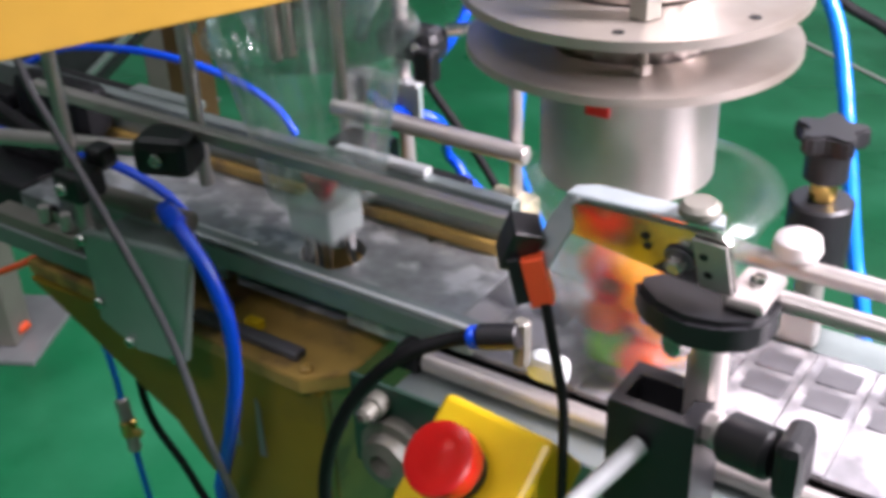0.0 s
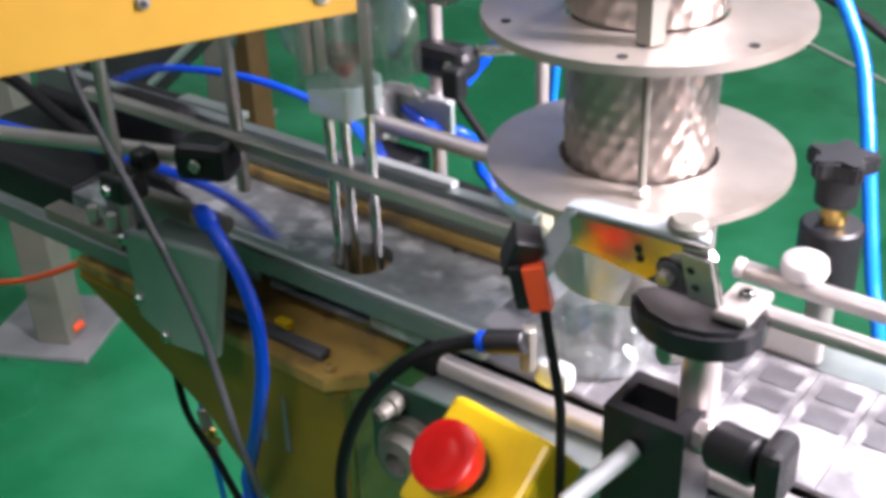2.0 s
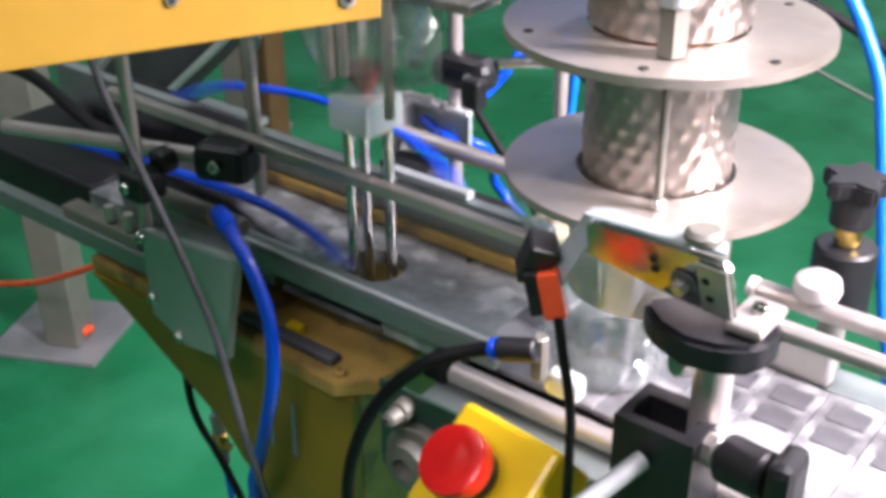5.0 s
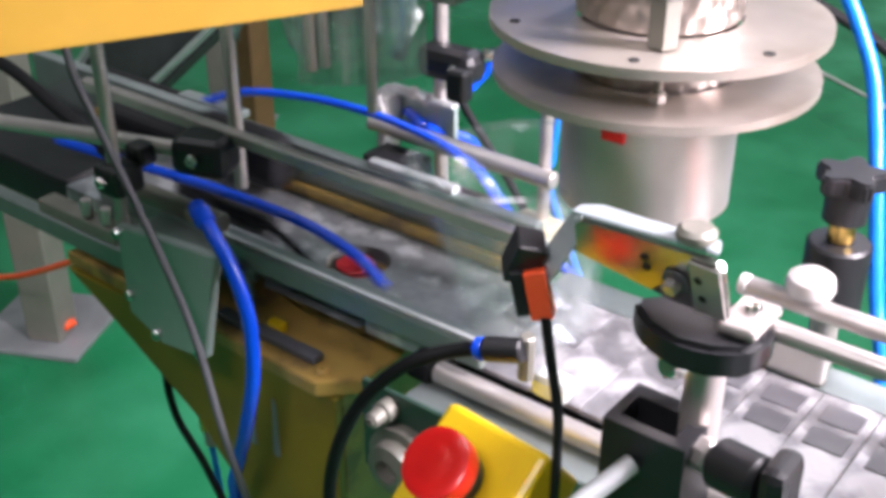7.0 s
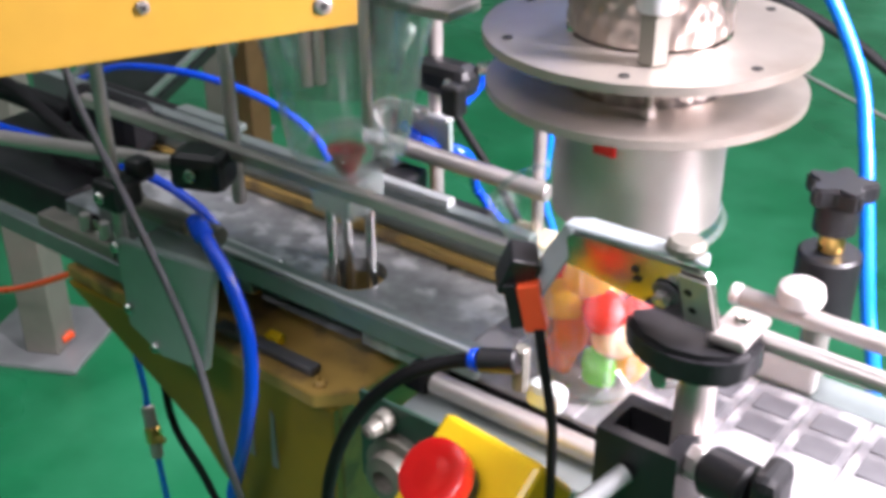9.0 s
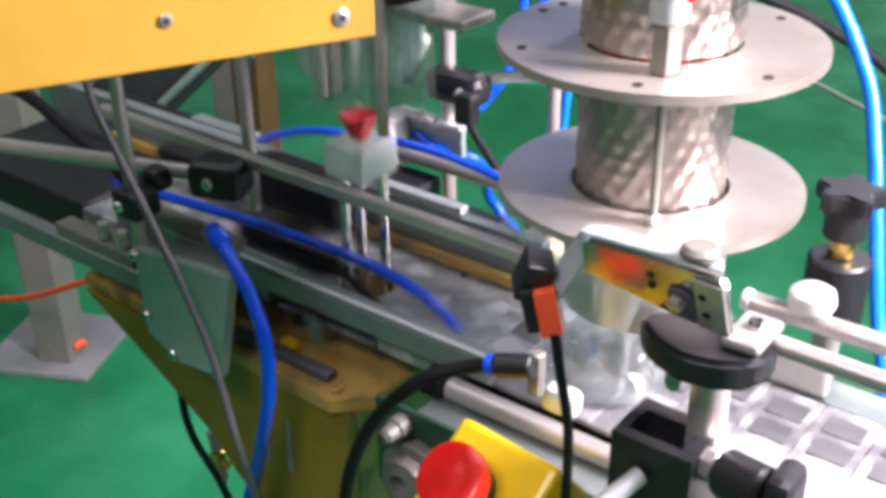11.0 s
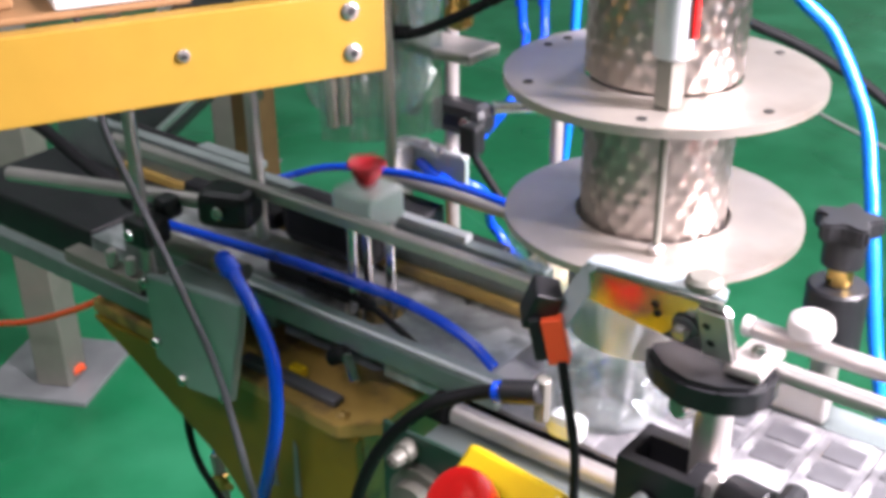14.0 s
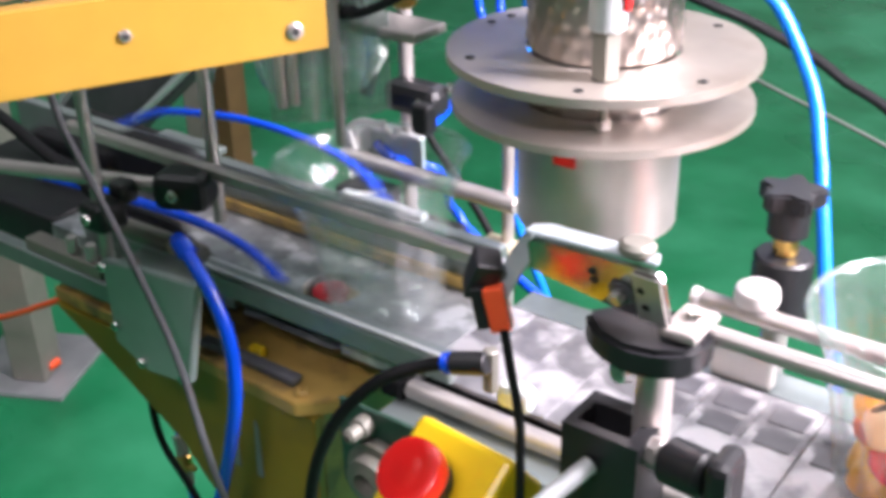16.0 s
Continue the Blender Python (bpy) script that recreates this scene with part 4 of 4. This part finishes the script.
for dx in (0.0, 0.018):
    line_thing("air_hose", [(-0.62 + dx, 0.9 + dx, 3.4), (-0.61 + dx, 0.905 + dx * 0.7, 1.3), (-0.605 + dx, 0.906 + dx * 0.7, 1.056), (-0.592 + dx, 0.895, 1.02), (-0.575, 0.85, 0.98), (-0.57, 0.78, 0.955), (-0.572, 0.729, 0.95)], 0.0042, BLUE, "blue air hose coming down to the terminal bracket", "hose")


# ---- jars and sweets ----
def make_jar():
    jar = thing("jar", (0, 0, 0), "clear thin plastic jar with a flared rim", "jar", "jars")
    prof = [(0.0200, 0.0185), (0.0260, 0.0165), (0.0330, 0.0060), (0.0360, 0.0008), (0.0385, 0.0005), (0.0405, 0.003), (0.0425, 0.012), (0.0460, 0.035), (0.0500, 0.058), (0.0560, 0.085), (0.0660, 0.112), (0.0690, 0.117)]

    def ripple(i, a):
        return 0.0011 * math.cos(20 * a) * (6 <= i <= 9)
    bm = bmesh.new()
    n, rings = 120, []
    for i, (r, h) in enumerate(prof):
        rings.append([bm.verts.new(((r + ripple(i, 2 * math.pi * k / n)) * math.cos(2 * math.pi * k / n), (r + ripple(i, 2 * math.pi * k / n)) * math.sin(2 * math.pi * k / n), h)) for k in range(n)])
    for a, b in zip(rings, rings[1:]):
        for k in range(n):
            bm.faces.new((a[k], a[(k + 1) % n], b[(k + 1) % n], b[k]))
    bm.faces.new(rings[0])
    bmesh.ops.solidify(bm, geom=list(bm.faces), thickness=0.0008)
    part("body", bm, JAR, jar, local=True, smooth=True)
    part("rim", revolve([(0.0688, 0.1172), (0.0708, 0.1174), (0.0721, 0.1187), (0.0710, 0.1203), (0.0690, 0.1205)], None, 72, closed=True), RIM, jar, local=True, smooth=True)
    return jar


def make_portion(seed):
    rng = random.Random(seed)
    port = thing("sweets_portion", (0, 0, 0), "heap of orange, red, yellow and green jelly sweets", "sweets", "portions of sweets")
    for layer in range(4):
        z = 0.0155 + layer * 0.0205
        n, ring = ((6, 0.0252), (5, 0.0240), (6, 0.0255), (2, 0.0170))[layer]
        spots = [(0, 0)] * (0 < layer < 3) + [(ring * math.cos(a), ring * math.sin(a)) for a in (radians(360 / n * k + 31 * layer + rng.uniform(-8, 8)) for k in range(n))]
        for x, y in spots:
            r = rng.uniform(0.0135, 0.0155)
            ob = new("sweet", SWEET[rng.choices(range(6), (8, 5, 5, 2, 0.4, 1))[0]])
            ob.parent = port
            ob.matrix_local = pose(x, y, z + rng.uniform(-0.003, 0.003), rng.uniform(0, 180), rng.uniform(0, 180), rng.uniform(0, 180)) @ Matrix.Diagonal((r / 0.012, r / 0.012, r / 0.012, 1))
    return port


SWEET = []
for m_ in CANDY:
    bm = revolve([(0.005, -0.0085), (0.0085, -0.0075), (0.0105, -0.004), (0.0117, 0.003), (0.0122, 0.006), (0.0095, 0.0085), (0.004, 0.0095)], None, 14)
    me_ = bpy.data.meshes.new("sweet")
    bm.to_mesh(me_)
    bm.free()
    for p_ in me_.polygons:
        p_.use_smooth = True
    me_.materials.append(m_)
    SWEET.append(me_)

CYCLE, FIRST = 3.04, 0.90
COUNT, STACKED = 8, 15
first_jar = make_jar()
JARS = [first_jar] + [copy_thing(first_jar, pose(0, 0, 0)) for _ in range(STACKED - 1)]
PORTIONS = [make_portion(k + 3) for k in range(COUNT)]


# ---- motion ----
def ramp_(t, *keys):
    """Eased value through (time, value) pairs."""
    if t <= keys[0][0]:
        return keys[0][1]
    for (t0, v0), (t1, v1) in zip(keys, keys[1:]):
        if t <= t1:
            s = (t - t0) / (t1 - t0)
            return v0 + (v1 - v0) * s * s * (3 - 2 * s)
    return keys[-1][1]


def jar_at(k, t):
    """Jar k: stacked, drawn down, pushed under the filler, carried off."""
    s = t - (FIRST + CYCLE * (k - 1))
    if s < -1.27:
        waits = math.floor((-1.27 - s) / CYCLE)
        left = (-1.27 - s) - waits * CYCLE
        drop = ramp_(left, (0, 0), (0.5, 1)) if waits or left > 0 else 0
        return AX, AY, 1.052 + 0.016 * (waits + drop)
    z = ramp_(s, (-1.27, 1.052), (-1.1, 1.030), (-0.92, 0.950), (-0.72, TOP + 0.001))
    x = ramp_(s, (-0.22, AX), (0.14, BX))
    y = ramp_(s, (-0.22, AY), (0.14, BY))
    if s > 2.03:
        x = ramp_(s, (2.03, BX), (2.36, -0.178)) + 0.09 * max(0, s - 2.2) + 0.08 * min(1, max(0, s - 2.5))
        y = ramp_(s, (2.03, BY), (2.36, 0.585))
    return x, y, z


def jar_lean(k, t):
    """Degrees by which the pushed jar leans back until the sleeve sets it upright."""
    return ramp_(t - (FIRST + CYCLE * (k - 1)), (-0.22, 0), (-0.05, -6), (0.14, -13), (0.38, -13), (0.52, 0))


def portion_at(k, t):
    s = t - (FIRST + CYCLE * (k - 1))
    if s > 1.16:
        x, y, z = jar_at(k, t)
        return x, y, z + 0.001
    if s > 0.90:
        u = (s - 0.90) / 0.26
        w = max(0, (u - 0.75) / 0.25)
        return FX + (BX - FX) * w, FY + (BY - FY) * w, 1.14 + (TOP + 0.002 - 1.14) * u * u
    wait = (0.90 - s) / CYCLE
    n = math.floor(wait)
    return FX, FY, 1.14 + 0.1 * (n + ramp_(wait - n, (0, 0), (0.15, 1)))


def phase(t):
    return (t - FIRST) % CYCLE


def lifter_z(t):
    p = phase(t)
    return ramp_(p, (0.52, 0.8635), (0.66, 0.912), (1.15, 1.037), (1.75, 1.037), (1.92, 1.015), (2.10, 0.935), (2.30, 0.883), (2.75, 0.883), (2.82, 0.8635))


def pusher_x(t):
    p = phase(t)
    out = ramp_(p, (0.14, 1), (0.93, 1), (1.17, 0), (2.83, 0), (CYCLE, 0.64)) if p > 0.14 else ramp_(p, (0, 0.64), (0.14, 1))
    return -0.845 + 0.255 * out


def sleeve_z(t):
    return ramp_(phase(t), (0.36, 1.102), (0.54, 1.043), (1.78, 1.043), (1.98, 1.102))


def hanger_at(t):
    """The hanging hose is tugged by the pusher: to the side, and up."""
    p = phase(t)
    side = ramp_(p, (0.0, 0.050), (0.10, 0.050), (0.52, 0.012), (1.0, 0.045), (1.4, 0), (2.7, 0), (2.95, 0.040), (CYCLE, 0.050))
    up = ramp_(p, (0.0, 0), (0.10, 0), (0.52, 0.027), (1.0, -0.022), (1.4, 0), (2.7, 0), (2.95, -0.016), (CYCLE, 0))
    return -0.75 + 0.788 * side, 0.545 + 0.616 * side, 0.66 + up


def motions():
    times = [k / 10 for k in range(161)]
    for k in range(STACKED):
        walk(JARS[k], [(t, pose(*jar_at(k, t)) @ pose(-0.038, 0, 0) @ pose(0, 0, 0, 0, jar_lean(k, t)) @ pose(0.038, 0, 0)) for t in times])
    for k in range(COUNT):
        walk(PORTIONS[k], [(t, pose(*portion_at(k, t))) for t in times])
    walk(lifter, [(t, pose(AX - 0.003, AY, lifter_z(t))) for t in times])
    walk(pusher, [(t, pose(pusher_x(t), 0.60, 0.92)) for t in times])
    walk(hanger, [(t, pose(*hanger_at(t))) for t in times])
    walk(sleeve, [(t, pose(FX, FY, sleeve_z(t))) for t in times])


motions()
